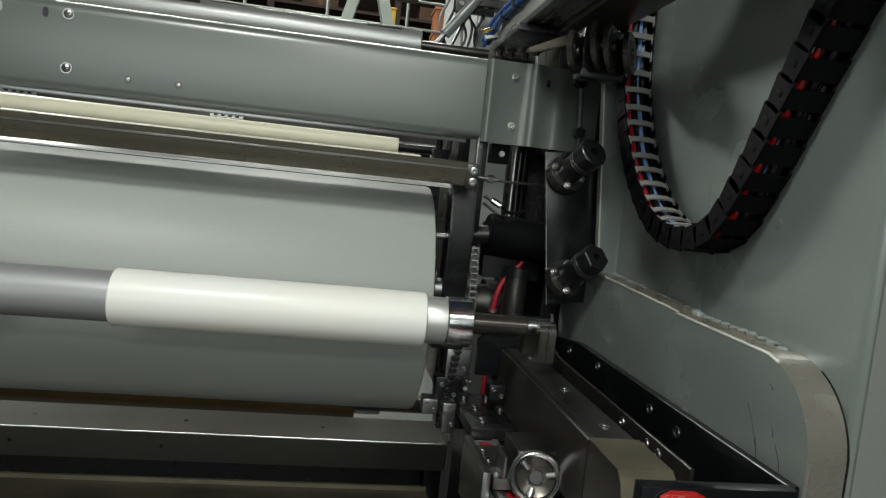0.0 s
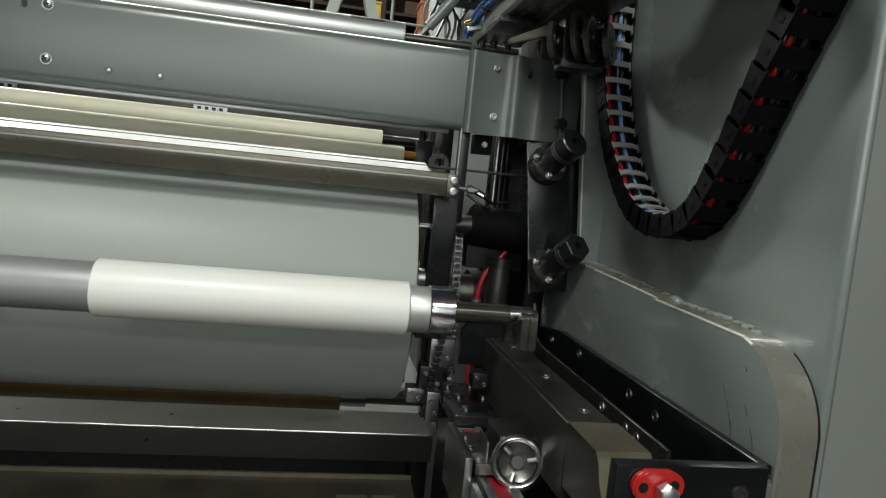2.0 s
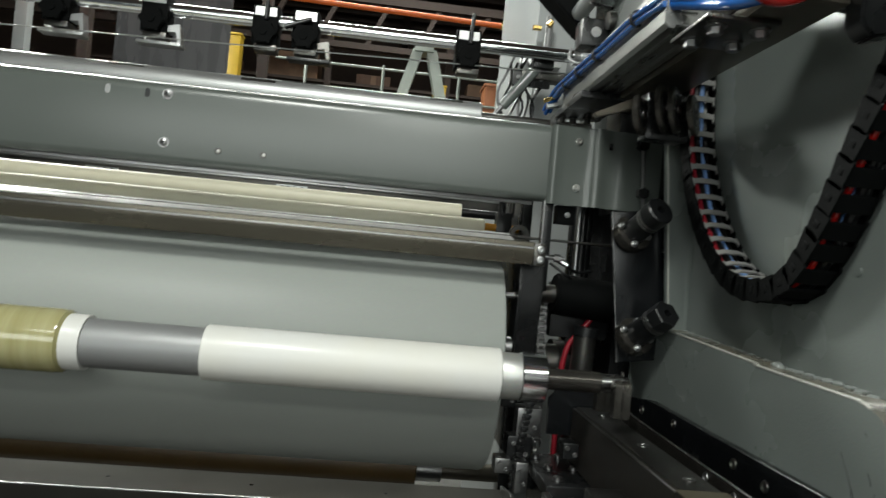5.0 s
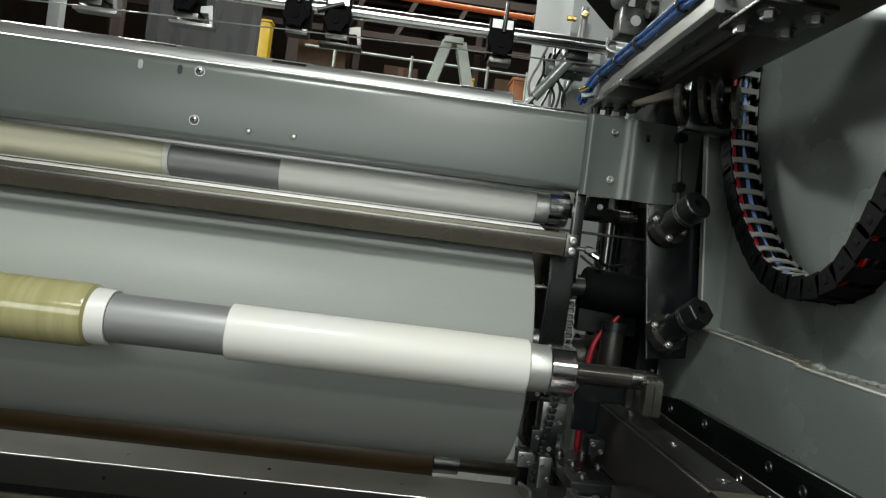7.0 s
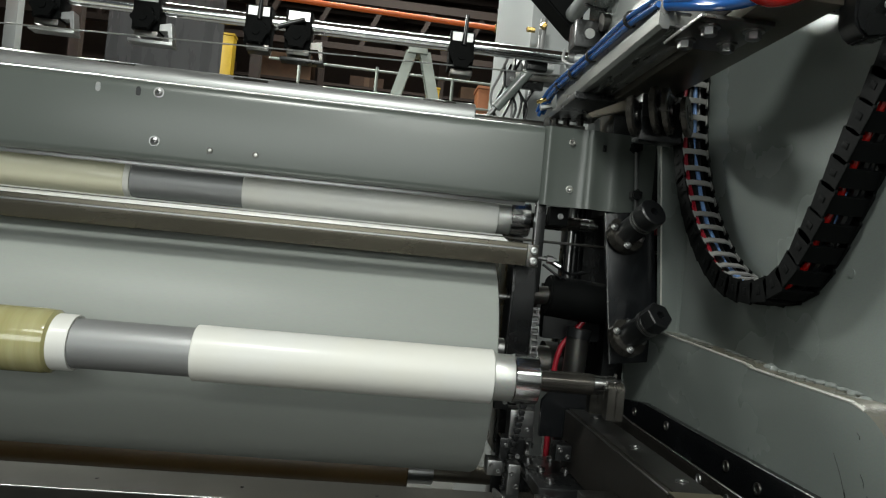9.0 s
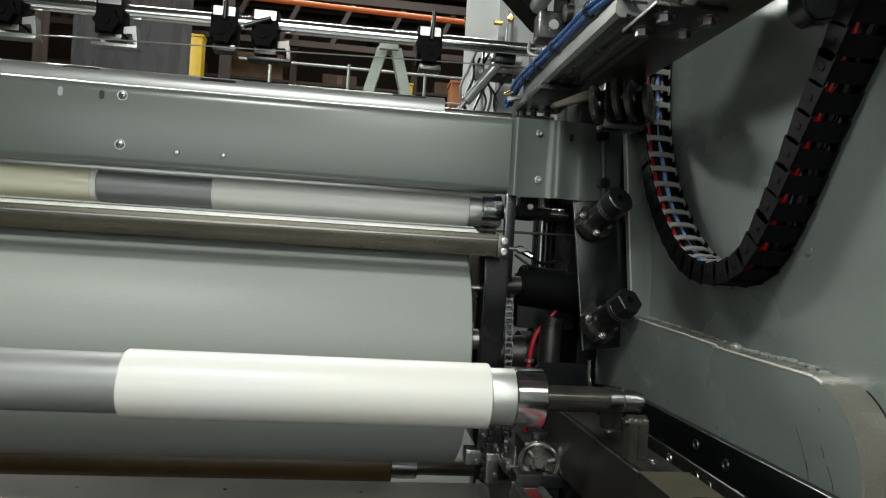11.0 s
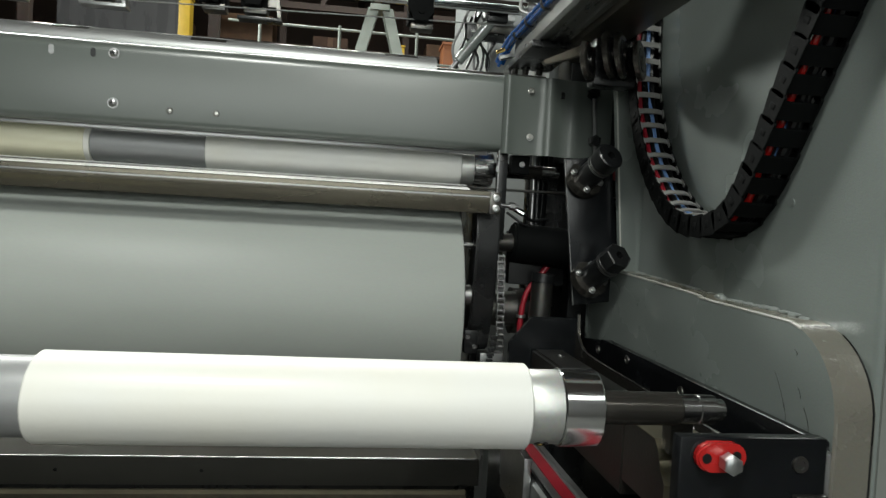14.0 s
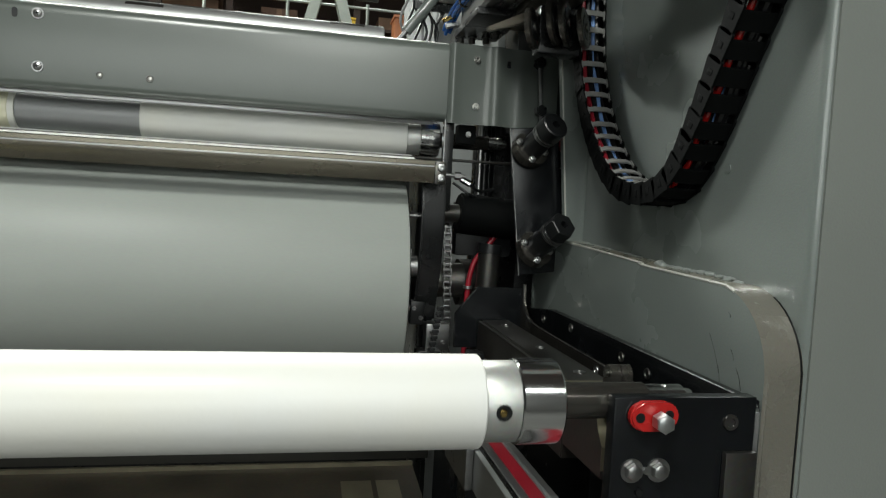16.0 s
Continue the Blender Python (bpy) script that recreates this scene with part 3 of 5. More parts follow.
def shaft_prong(label):
    """Round-topped prong of the carriage that walks the shaft along the rail; built about its foot."""
    p = thing("shaft_prong", (0, 0, 0), label, "carriage prong", "carriage prongs")
    for x0, x1 in ((0.401, 0.4145), (0.4155, 0.429)):
        pts = [(0.011, -0.022)] + arc(0.0, 0.030, 0.011, 0, 180, 10) + [(-0.011, -0.022)]
        part("cheek", prism(B(), pts, "x", x0, x1, 0.0008), GUNMETAL, p, "worn steel cheek")
    part("pin", cyl(B(), (0.3975, 0.0, 0.030), (0.431, 0.0, 0.030), 0.004, seg=14), DARKSTEEL, p)
    return p


# ---- beam ----
BY = 1.443


def cross_beam():
    b = thing("cross_beam", (0, BY, 1.49), "grey painted sheet steel cross beam spanning the machine", "beam")
    r = 0.024
    zt, zb = 1.572, 1.408
    prof = [(BY + 0.10, zt)] + arc(BY + r, zt - r, r, 90, 180, 6) + arc(BY + r * 0.6, zb + r * 0.6, r * 0.6, 180, 270, 4) + [(BY + 0.03, zb), (BY + 0.03, zb + 0.003)] + [(BY + 0.012, zb + 0.003), (BY + 0.003, zb + 0.012), (BY + 0.003, zt - r), (BY + 0.018, zt - 0.003), (BY + 0.10, zt - 0.003)]
    part("face_sheet", prism(B(), prof, "x", -1.6, 0.322), BEAMPAINT, b, "grey face sheet with rounded upper edge")
    # folded end bracket
    xy = [(0.323, BY + 0.006), (0.327, BY + 0.003), (0.331, BY - 0.001), (0.335, BY - 0.002), (0.340, BY), (0.360, BY + 0.003), (0.400, BY + 0.004), (0.410, BY + 0.003), (0.416, BY), (0.421, BY - 0.004), (0.428, BY - 0.005), (0.435, BY - 0.003), (0.444, BY + 0.002), (0.460, BY + 0.005), (0.474, BY + 0.004), (0.482, BY + 0.0025), (0.492, BY + 0.005), (0.520, BY + 0.009), (0.570, BY + 0.014)]
    pts = xy + [(x, y + 0.004) for x, y in reversed(xy)]
    part("end_bracket", prism(B(), pts, "z", 1.404, 1.570), BEAMPAINT, b, "grey end bracket with soft upright folds", 60)
    for x, z in ((0.383, 1.540), (0.385, 1.442)):
        socket_screw(b, (x, BY + 0.003, z), (0, -1, 0), 0.0062, 0.005, ZINC)
    for x, z in ((-0.462, 1.545), (-0.461, 1.448)):
        cross_screw(b, (x, BY, z), (0, -1, 0), 0.0085)
    for x, z in ((-0.264, 1.442), (-0.354, 1.441)):
        bm = B()
        revolve(bm, [(0, 0), (0, 0.0072), (0.0014, 0.0064), (0.0014, 0.0052), (0.0004, 0.0045), (0.0004, 0)], (x, BY, z), (0, -1, 0), 16)
        rim = part("rivet", bm, DARKSTEEL, b)
        part("rivet_head", revolve(B(), [(0.0004, 0), (0.0004, 0.004), (0.0016, 0.0028), (0.002, 0)], (x + 0.0008, BY, z + 0.0008), (0, -1, 0), 14), ZINC, rim)
    part("slot_hole", prism(B(), [(-0.501 + a, 1.5435 + c) for a, c in arc(0, 0.0045, 0.0048, 0, 180, 6) + arc(0, -0.0045, 0.0048, 180, 360, 6)], "y", BY - 0.0006, BY + 0.002), BLACK, b)
    part("slot_hole", prism(B(), [(-0.578 + a, 1.5435 + c) for a, c in arc(0, 0.0045, 0.0048, 0, 180, 6) + arc(0, -0.0045, 0.0048, 180, 360, 6)], "y", BY - 0.0006, BY + 0.002), STEEL, b)
    part("slot_hole", box(B(), 0.449, 0.457, BY + 0.001, BY + 0.02, 1.529, 1.543, 0.001), BLACK, b)
    part("lower_lip", box(B(), -1.6, 0.30, BY + 0.031, BY + 0.038, 1.400, 1.409, 0.001), STEEL, b)
    for x, z in ((0.520, 1.545), (0.528, 1.444)):
        part("stud", cyl(B(), (x, BY + 0.03, z), (x, BY - 0.012, z), 0.0125, seg=6, bevel=0.002), BLACK, b)
    part("tie_rod", cyl(B(), (0.530, BY - 0.004, 1.41), (0.520, BY - 0.004, 1.545), 0.0042, seg=10), STEEL, b)
    # bare slotted tube waiting behind the beam
    ty, tz, tr = 2.12, 1.714, 0.042
    s = thing("slotted_tube", (0, ty, tz), "bright bare steel tube with expanding slots", "tube")
    part("tube", revolve(B(), [(-2.4, 0), (-2.4, tr), (0.247, tr), (0.250, tr - 0.003), (0.250, 0)], (0, ty, tz), (1, 0, 0), 64), BARETUBE, s)
    for x, a in ((0.14, 38), (-0.30, 24), (-0.42, 48), (-0.80, 38), (-1.3, 24)):
        bm = box(B(), x - 0.05, x + 0.05, ty - 0.006, ty + 0.006, tz + tr - 0.001, tz + tr + 0.0006)
        bmesh.ops.rotate(bm, verts=bm.verts, cent=(x, ty, tz), matrix=Matrix.Rotation(radians(a), 3, "X"))
        part("slot", bm, DARKSTEEL, s, "grey expanding strip")
    part("end_pin", cyl(B(), (0.250, ty, tz), (0.61, ty, tz), 0.014, seg=20), DARKSTEEL, s)
    # far cross beam with scale plates
    f = thing("far_cross_beam", (0, 3.0, 1.55), "grey far cross beam with small scale plates", "beam")
    part("beam", box(B(), -3.0, 0.52, 2.98, 3.05, 1.478, 1.62, 0.004), DARKSTEEL, f)
    part("lip", box(B(), -3.0, 0.50, 2.965, 2.979, 1.528, 1.536, 0.001), STEEL, f)
    part("lip", box(B(), -3.0, 0.50, 2.965, 2.979, 1.478, 1.484, 0.001), STEEL, f)
    for x in (-0.42, -1.20, -1.98):
        pl = part("scale_plate", box(B(), x - 0.065, x + 0.065, 2.974, 2.979, 1.498, 1.518), ALU, f, "small pale scale plate")
        for k in range(4):
            part("mark", box(B(), x - 0.05 + k * 0.028, x - 0.035 + k * 0.028, 2.9725, 2.9735, 1.502, 1.514), BLACK, pl)


# ---- drum, rollers, tray ----
DY, DZ, DR = 1.555, 1.059, 0.243


def drum():
    d = thing("winding_drum", (0, DY, DZ), "large smooth grey winding drum lying across the machine", "drum")
    part("shell", revolve(B(), [(-1.7, 0), (-1.7, DR), (0.236, DR), (0.2415, DR - 0.0018), (0.243, DR - 0.005), (0.243, DR - 0.03), (0.236, DR - 0.032), (0.236, 0)], (0, DY, DZ), (1, 0, 0), 160), DRUMGREY, d)
    part("end_ring", revolve(B(), [(0.237, 0.05), (0.252, 0.05), (0.252, 0.19), (0.237, 0.19)], (0, DY, DZ), (1, 0, 0), 80), BLACK, d)
    part("journal", cyl(B(), (0.237, DY, DZ), (0.40, DY, DZ), 0.04, seg=32), DARKSTEEL, d)
    for k in range(8):
        a = 2 * math.pi * k / 8 + 0.3
        socket_screw(d, (0.252, DY + 0.15 * math.cos(a), DZ + 0.15 * math.sin(a)), (1, 0, 0), 0.007, 0.007, STEEL)


def tray():
    t = thing("cross_sill", (0, 2.2, 0.47), "dull grey folded steel cross sill behind the drum", "sill")
    part("bar", prism(B(), [(2.10, 0.428), (2.10, 0.508), (2.105, 0.514), (2.30, 0.516), (2.30, 0.508), (2.110, 0.506), (2.108, 0.428)], "x", -2.4, 0.452), SILL, t, "dull grey folded steel bar")
    part("bright_edge", hose(B(), [(x, 2.1012, 0.5125) for x in (-2.39, -1.4, -0.5, 0.44)], 0.0026, 8, 2), STEEL, t, "bright worn front edge")
    part("end_cap", prism(B(), [(2.09, 0.425), (2.09, 0.53), (2.13, 0.56), (2.30, 0.53), (2.30, 0.425)], "x", 0.453, 0.463, 0.001), STEEL, t, "pale folded end cap")
    for x in (-1.2, -0.775, -0.345, 0.07):
        part("hole", cyl(B(), (x, 2.20, 0.5162), (x, 2.20, 0.5140), 0.0062, seg=12), BLACK, t)
    for x in (-0.80, -0.39):
        part("hole", cyl(B(), (x, 2.0992, 0.472), (x, 2.102, 0.472), 0.0055, seg=12), BLACK, t)
    for x in (-2.35, 0.43):
        part("leg", box(B(), x - 0.02, x + 0.02, 2.20, 2.26, 0.0, 0.505, 0.002), BLACK, t)
    # Made-up black sheet: hides the lit floor where only deep shade belongs.
    lc = thing("sill_shade_sheet", (0, 2.3, 0), "added black sheet standing in for the dark below the cross sill", "cover")
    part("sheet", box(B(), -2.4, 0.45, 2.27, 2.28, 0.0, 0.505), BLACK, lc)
    part("rim", box(B(), -2.4, 0.45, 2.262, 2.288, 0.0, 0.02, 0.002), DARKSTEEL, lc)
    p = thing("drip_pan", (0, 1.2, 0.66), "rust stained brown drip pan under the drum", "pan")
    part("sheet", prism(B(), [(1.430, 0.668), (1.10, 0.640), (0.80, 0.56), (0.797, 0.563), (1.10, 0.646), (1.430, 0.674)], "x", -1.7, 0.285), PANBROWN, p)
    part("lip", box(B(), -1.7, 0.285, 1.424, 1.431, 0.666, 0.682), TAN, p)
    for x0, x1 in ((0.13, 0.19), (0.20, 0.245)):
        part("patch", prism(B(), [(1.36, 0.6686), (1.28, 0.6618), (1.28, 0.6628), (1.36, 0.6696)], "x", x0, x1), TAN, p)
    for x in (-1.6, 0.20):
        part("support", box(B(), x - 0.02, x + 0.02, 1.15, 1.19, 0.0, 0.644), BLACK, p)
    b = thing("rust_roller", (0, 2.42, 0.55), "rust brown roller in shadow behind the cross sill", "roller")
    part("roll", revolve(B(), [(-2.4, 0), (-2.4, 0.075), (0.168, 0.075), (0.172, 0.071), (0.172, 0)], (0, 2.42, 0.545), (1, 0, 0), 48), ROLLRUST, b)
    part("sleeve", cyl(B(), (0.172, 2.42, 0.532), (0.262, 2.42, 0.532), 0.042, seg=28, bevel=0.003), STEEL, b, "bright bare roller end")
    part("pin", cyl(B(), (0.262, 2.42, 0.532), (0.50, 2.42, 0.532), 0.030, seg=24), BARBROWN, b)
    for x in (-2.38, 0.48):
        part("stand", box(B(), x - 0.02, x + 0.02, 2.38, 2.46, 0.0, 0.56, 0.002), BLACK, b)


def guide_rollers():
    for y, z, r, x1, end in ((1.95, 1.402, 0.024, 0.20, BLACK), (1.78, 1.360, 0.019, 0.245, AMBER)):
        g = thing("guide_roller", (0, y, z), "thin cream rubber guide roller", "roller", "cream guide rollers")
        part("roll", revolve(B(), [(-1.8, 0), (-1.8, r), (x1 - 0.002, r), (x1, r - 0.002), (x1, 0)], (0, y, z), (1, 0, 0), 40), CREAM, g)
        part("pin", cyl(B(), (x1, y, z), (0.345, y, z), r * 0.5, seg=16), end, g)
    # Black sheet added under the cream rollers in place of the darkness there.
    cover = thing("drum_shade_sheet", (0, 1.84, 0.76), "added black sheet standing in for the dark behind the drum", "cover")
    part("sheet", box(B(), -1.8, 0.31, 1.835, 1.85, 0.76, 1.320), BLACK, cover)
    for x in (-1.78, -1.70):
        part("leg", box(B(), x - 0.015, x + 0.015, 1.851, 1.88, 0.0, 1.0), BLACK, cover)
    part("rim", box(B(), -1.8, 0.31, 1.832, 1.852, 1.3205, 1.326, 0.001), DARKSTEEL, cover)
    h = thing("roller_bearing", (0.30, 1.80, 1.36), "small black bearing block with amber clip", "bearing")
    part("block", box(B(), 0.275, 0.315, 1.77, 1.81, 1.32, 1.40, 0.003), BLACK, h)
    part("ring", revolve(B(), [(-0.012, 0.012), (-0.012, 0.024), (0.012, 0.024), (0.012, 0.012)], (0.325, 1.72, 1.345), (0, 1, 0), 28), DARKSTEEL, h)
    part("clip", box(B(), 0.25, 0.33, 1.74, 1.76, 1.315, 1.335, 0.002), AMBER, h)
    part("hose_end", cyl(B(), (0.29, 1.79, 1.40), (0.29, 1.79, 1.47), 0.009, seg=14), BLACK, h)
    part("hose_end", cyl(B(), (0.315, 1.79, 1.39), (0.318, 1.79, 1.47), 0.007, seg=14), DARKSTEEL, h)


# ---- cross-cutting bar ----
def knife_bar():
    """Built about its own turning line at (y 0, z 0)."""
    k = thing("cutting_bar", (0, 0, 0), "long worn steel cutting bar above the drum", "cutting bar")
    prof = [(-0.012, -0.002), (-0.012, 0.010), (-0.009, 0.0125), (-0.009, 0.020), (-0.006, 0.022), (0.0, 0.022), (0.004, 0.018), (0.004, -0.022), (-0.004, -0.022)]
    part("bar", prism(B(), prof, "x", -1.7, 0.285, 0.0006), KNIFESTEEL, k)
    part("ridge", prism(B(), [(-0.0135, 0.009), (-0.0135, 0.0115), (-0.0115, 0.0125), (-0.0115, 0.008)], "x", -1.7, 0.287), STEEL, k)
    e = part("end_block", box(B(), 0.282, 0.305, -0.016, 0.012, -0.024, 0.020, 0.003), DARKSTEEL, k)
    for z in (-0.012, 0.008):
        bm = B()
        revolve(bm, [(0, 0), (0, 0.0075), (0.006, 0.0075), (0.007, 0.006), (0.007, 0.0035), (0.003, 0.003), (0.003, 0)], (0.294, -0.016, z), (0, -1, 0), 18)
        part("screw", bm, ALU, e)
    part("stud", cyl(B(), (0.305, 0.0, -0.004), (0.345, 0.0, -0.006), 0.004, seg=12), STEEL, k)
    part("nut", cyl(B(), (0.325, 0.0, -0.005), (0.337, 0.0, -0.0055), 0.008, seg=6), STEEL, k)
    return k


def cutter():
    """Travelling knife head, built about its middle."""
    c = thing("cutter_carriage", (0, 0, 0), "red and black travelling cutter carriage", "cutter")
    part("body", box(B(), -0.045, 0.045, -0.02, 0.02, -0.005, 0.035, 0.004), REDTAPE, c, "dark red body")
    part("shoe", box(B(), -0.05, 0.05, -0.018, 0.018, -0.04, -0.006, 0.003), PLASTIC, c)
    part("blade", cyl(B(), (0, -0.023, -0.022), (0, -0.0205, -0.022), 0.014, seg=32), BLACK, c)
    part("wheel", cyl(B(), (-0.03, -0.026, 0.012), (-0.03, -0.0205, 0.012), 0.006, seg=20), BLACK, c)
    part("wheel", cyl(B(), (0.03, -0.026, 0.012), (0.03, -0.0205, 0.012), 0.006, seg=20), BLACK, c)
    return c


def deflector():
    d = thing("deflector_plate", (0, 1.5, 1.33), "polished steel deflector plate above the drum", "plate")
    part("sheet", prism(B(), [(1.372, 1.306), (1.505, 1.336), (1.505, 1.333), (1.372, 1.303)], "x", -1.7, 0.262), DEFLECT, d)
    part("cutter_track", box(B(), -2.4, 0.71, 1.476, 1.504, 1.3265, 1.3315, 0.001), DARKSTEEL, d)
    part("end_bracket", prism(B(), [(1.372, 1.300), (1.505, 1.333), (1.505, 1.315), (1.372, 1.29)], "x", 0.262, 0.270), BLACK, d)


# ---- winding shafts ----
def winding_shaft(upper):
    """A mandrel with its cores, about its own axis (y 0, z 0), along x."""
    what = "steel winding shaft carrying bare white cores" if upper else "steel winding shaft with white core and yellow film roll"
    s = thing("winding_shaft", (0, 0, 0), what, "winding shaft", "winding shafts")
    # places along the axis: left core end, core, collar, ring, spindle, tip; radius factor
    xl, x0, x1, x2, x3, x4, x5, q = (-0.531, -0.299, 0.254, 0.283, 0.328, 0.445, 0.488, 0.932) if upper else (-0.470, -0.282, 0.212, 0.2475, 0.291, 0.391, 0.443, 1.0)

    def turned(name, prof, material, parent, label="", seg=72):
        return part(name, revolve(B(), [(x, r * q) for x, r in prof], seg=seg), material, parent, label)

    turned("tube", [(-1.75, 0), (-1.75, 0.0402), (x1, 0.0402), (x1, 0)], SHAFTGREY, s)
    cr = 0.044 if upper else 0.0460
    turned("core", [(x0, 0.0405), (x0, cr - 0.0012), (x0 + 0.0015, cr), (x1 - 0.0015, cr), (x1, cr - 0.0012), (x1, 0.0405)], CORE, s, "white cardboard core")
    left = turned("core", [(-1.6, 0.0405), (-1.6, 0.0455), (xl - 0.002, 0.0455), (xl, 0.0445), (xl, 0.0405)], CORE, s, "white cardboard core")
    if upper:
        turned("film_wrap", [(-1.55, 0.0456), (-1.55, 0.0466), (xl - 0.012, 0.0466), (xl - 0.011, 0.0456)], WRAP, left, "thin wrap of pale film")
    else:
        turned("film_roll", [(-1.55, 0.0456), (-1.55, 0.0525), (xl - 0.042, 0.0525), (xl - 0.034, 0.051), (xl - 0.030, 0.0456)], FILM, left, "glossy yellow wound film")
    # expanding slots in the tube
    for a, u0, u1 in ((255, 0.02, 0.52), (312, 0.46, 0.98)) if upper else ():
        bm = box(B(), xl + (x0 - xl) * u0, xl + (x0 - xl) * u1, -0.004, 0.004, 0.0398 * q, 0.0409 * q)
        bmesh.ops.rotate(bm, verts=bm.verts, cent=(0, 0, 0), matrix=Matrix.Rotation(radians(a), 3, "X"))
        part("slot", bm, BLACK, s)
    turned("collar", [(x1 + 0.0005, 0), (x1 + 0.0005, 0.0392), (x1 + 0.002, 0.0400), (x2, 0.0400), (x2, 0)], COLLAR, s, "matt aluminium end collar")
    if not upper:
        bm = B()
        revolve(bm, [(0, 0), (0, 0.008), (0.0012, 0.0078), (0.0012, 0.005), (0.0004, 0.004), (0.0004, 0)], (0.229, -0.0398, 0), (0, -1, 0), 20)
        part("grease_port", bm, BLACK, s, "dark oily grease port")
        bm = B()
        revolve(bm, [(0, 0), (0, 0.004), (0.002, 0.003), (0.0025, 0)], (0.228, -0.0405, 0), (0, -1, 0), 14)
        part("grease_nipple", bm, BRASS, s, "brass grease nipple")
    turned("ring", [(x2 + 0.0005, 0), (x2 + 0.0005, 0.0412), (x2 + 0.002, 0.0424), (x3 - 0.0015, 0.0424), (x3, 0.0412), (x3, 0)], CHROME, s, "mirror bright chrome ring", 80)
    turned("spindle", [(x3 + 0.0005, 0), (x3 + 0.0005, 0.0185), (x4 - 0.002, 0.0185), (x4, 0.017), (x4, 0)], GUNMETAL, s, "dark oily steel spindle", 40)
    turned("bearing_tip", [(x4 + 0.0005, 0), (x4 + 0.0005, 0.0165), (x4 + 0.018, 0.0165), (x4 + 0.019, 0.0155), (x4 + 0.021, 0.0155), (x4 + 0.022, 0.0165), (x5 - 0.011, 0.0165), (x5 - 0.010, 0.012), (x5, 0.012), (x5, 0)], POLISHED, s, "", 40)
    return s


# ---- fixtures beside the drum ----
def stop_posts():
    p = thing("post_plate", (0.49, 1.36, 1.25), "black tilted plate carrying two dark adjusting posts", "machine plate")
    # The thin steel strip paints the highlight on the plate's left edge.
    for name, x0, x1, y0, mat in (("plate", 0.457, 0.557, 1.362, BLACKPLATE), ("bright_edge", 0.4555, 0.4575, 1.3605, STEEL)):
        bm = box(B(), x0, x1, y0, 1.376 if name == "plate" else 1.3645, 1.098, 1.398, 0.003 if name == "plate" else 0.0)
        bmesh.ops.rotate(bm, verts=bm.verts, cent=(0.495, 1.37, 1.25), matrix=Matrix.Rotation(radians(-7), 3, "Y"))
        part(name, bm, mat, p)
    for (bx, by, bz), (tx, ty, tz) in (((0.482, 1.358, 1.352), (0.504, 1.290, 1.392)), ((0.502, 1.350, 1.150), (0.528, 1.276, 1.200))):
        a, t = Vector((bx, by, bz)), Vector((tx, ty, tz))
        d = (t - a).normalized()
        q = thing("adjusting_post", a, "dark steel adjusting post with hexagon end", "adjuster", "adjusting posts")
        part("flange", cyl(B(), a - d * 0.012, a + d * 0.008, 0.038, seg=36, bevel=0.0015), GUNMETAL, q)
        part("barrel", cyl(B(), a + d * 0.008, t - d * 0.012, 0.0245, seg=30), BLACK, q)
        for e in (0.032, 0.025):
            part("collar", cyl(B(), t - d * e, t - d * (e - 0.004), 0.0262, seg=30), STEEL, q)
        bm = B()
        revolve(bm, [(-0.018, 0), (-0.018, 0.0275), (0.008, 0.0275), (0.010, 0.025), (0.010, 0.0085), (-0.006, 0.008), (-0.006, 0)], t, d, 6 if bz < 1.2 else 28)
        part("head", bm, BLACK, q, smooth=25)
        u = d.orthogonal().normalized()
        w = d.cross(u)
        for k in range(4):
            ang = math.pi / 2 * k + 0.5
            socket_screw(q, a + d * 0.008 + (u * math.cos(ang) + w * math.sin(ang)) * 0.031, d, 0.0058, 0.006, ALU)


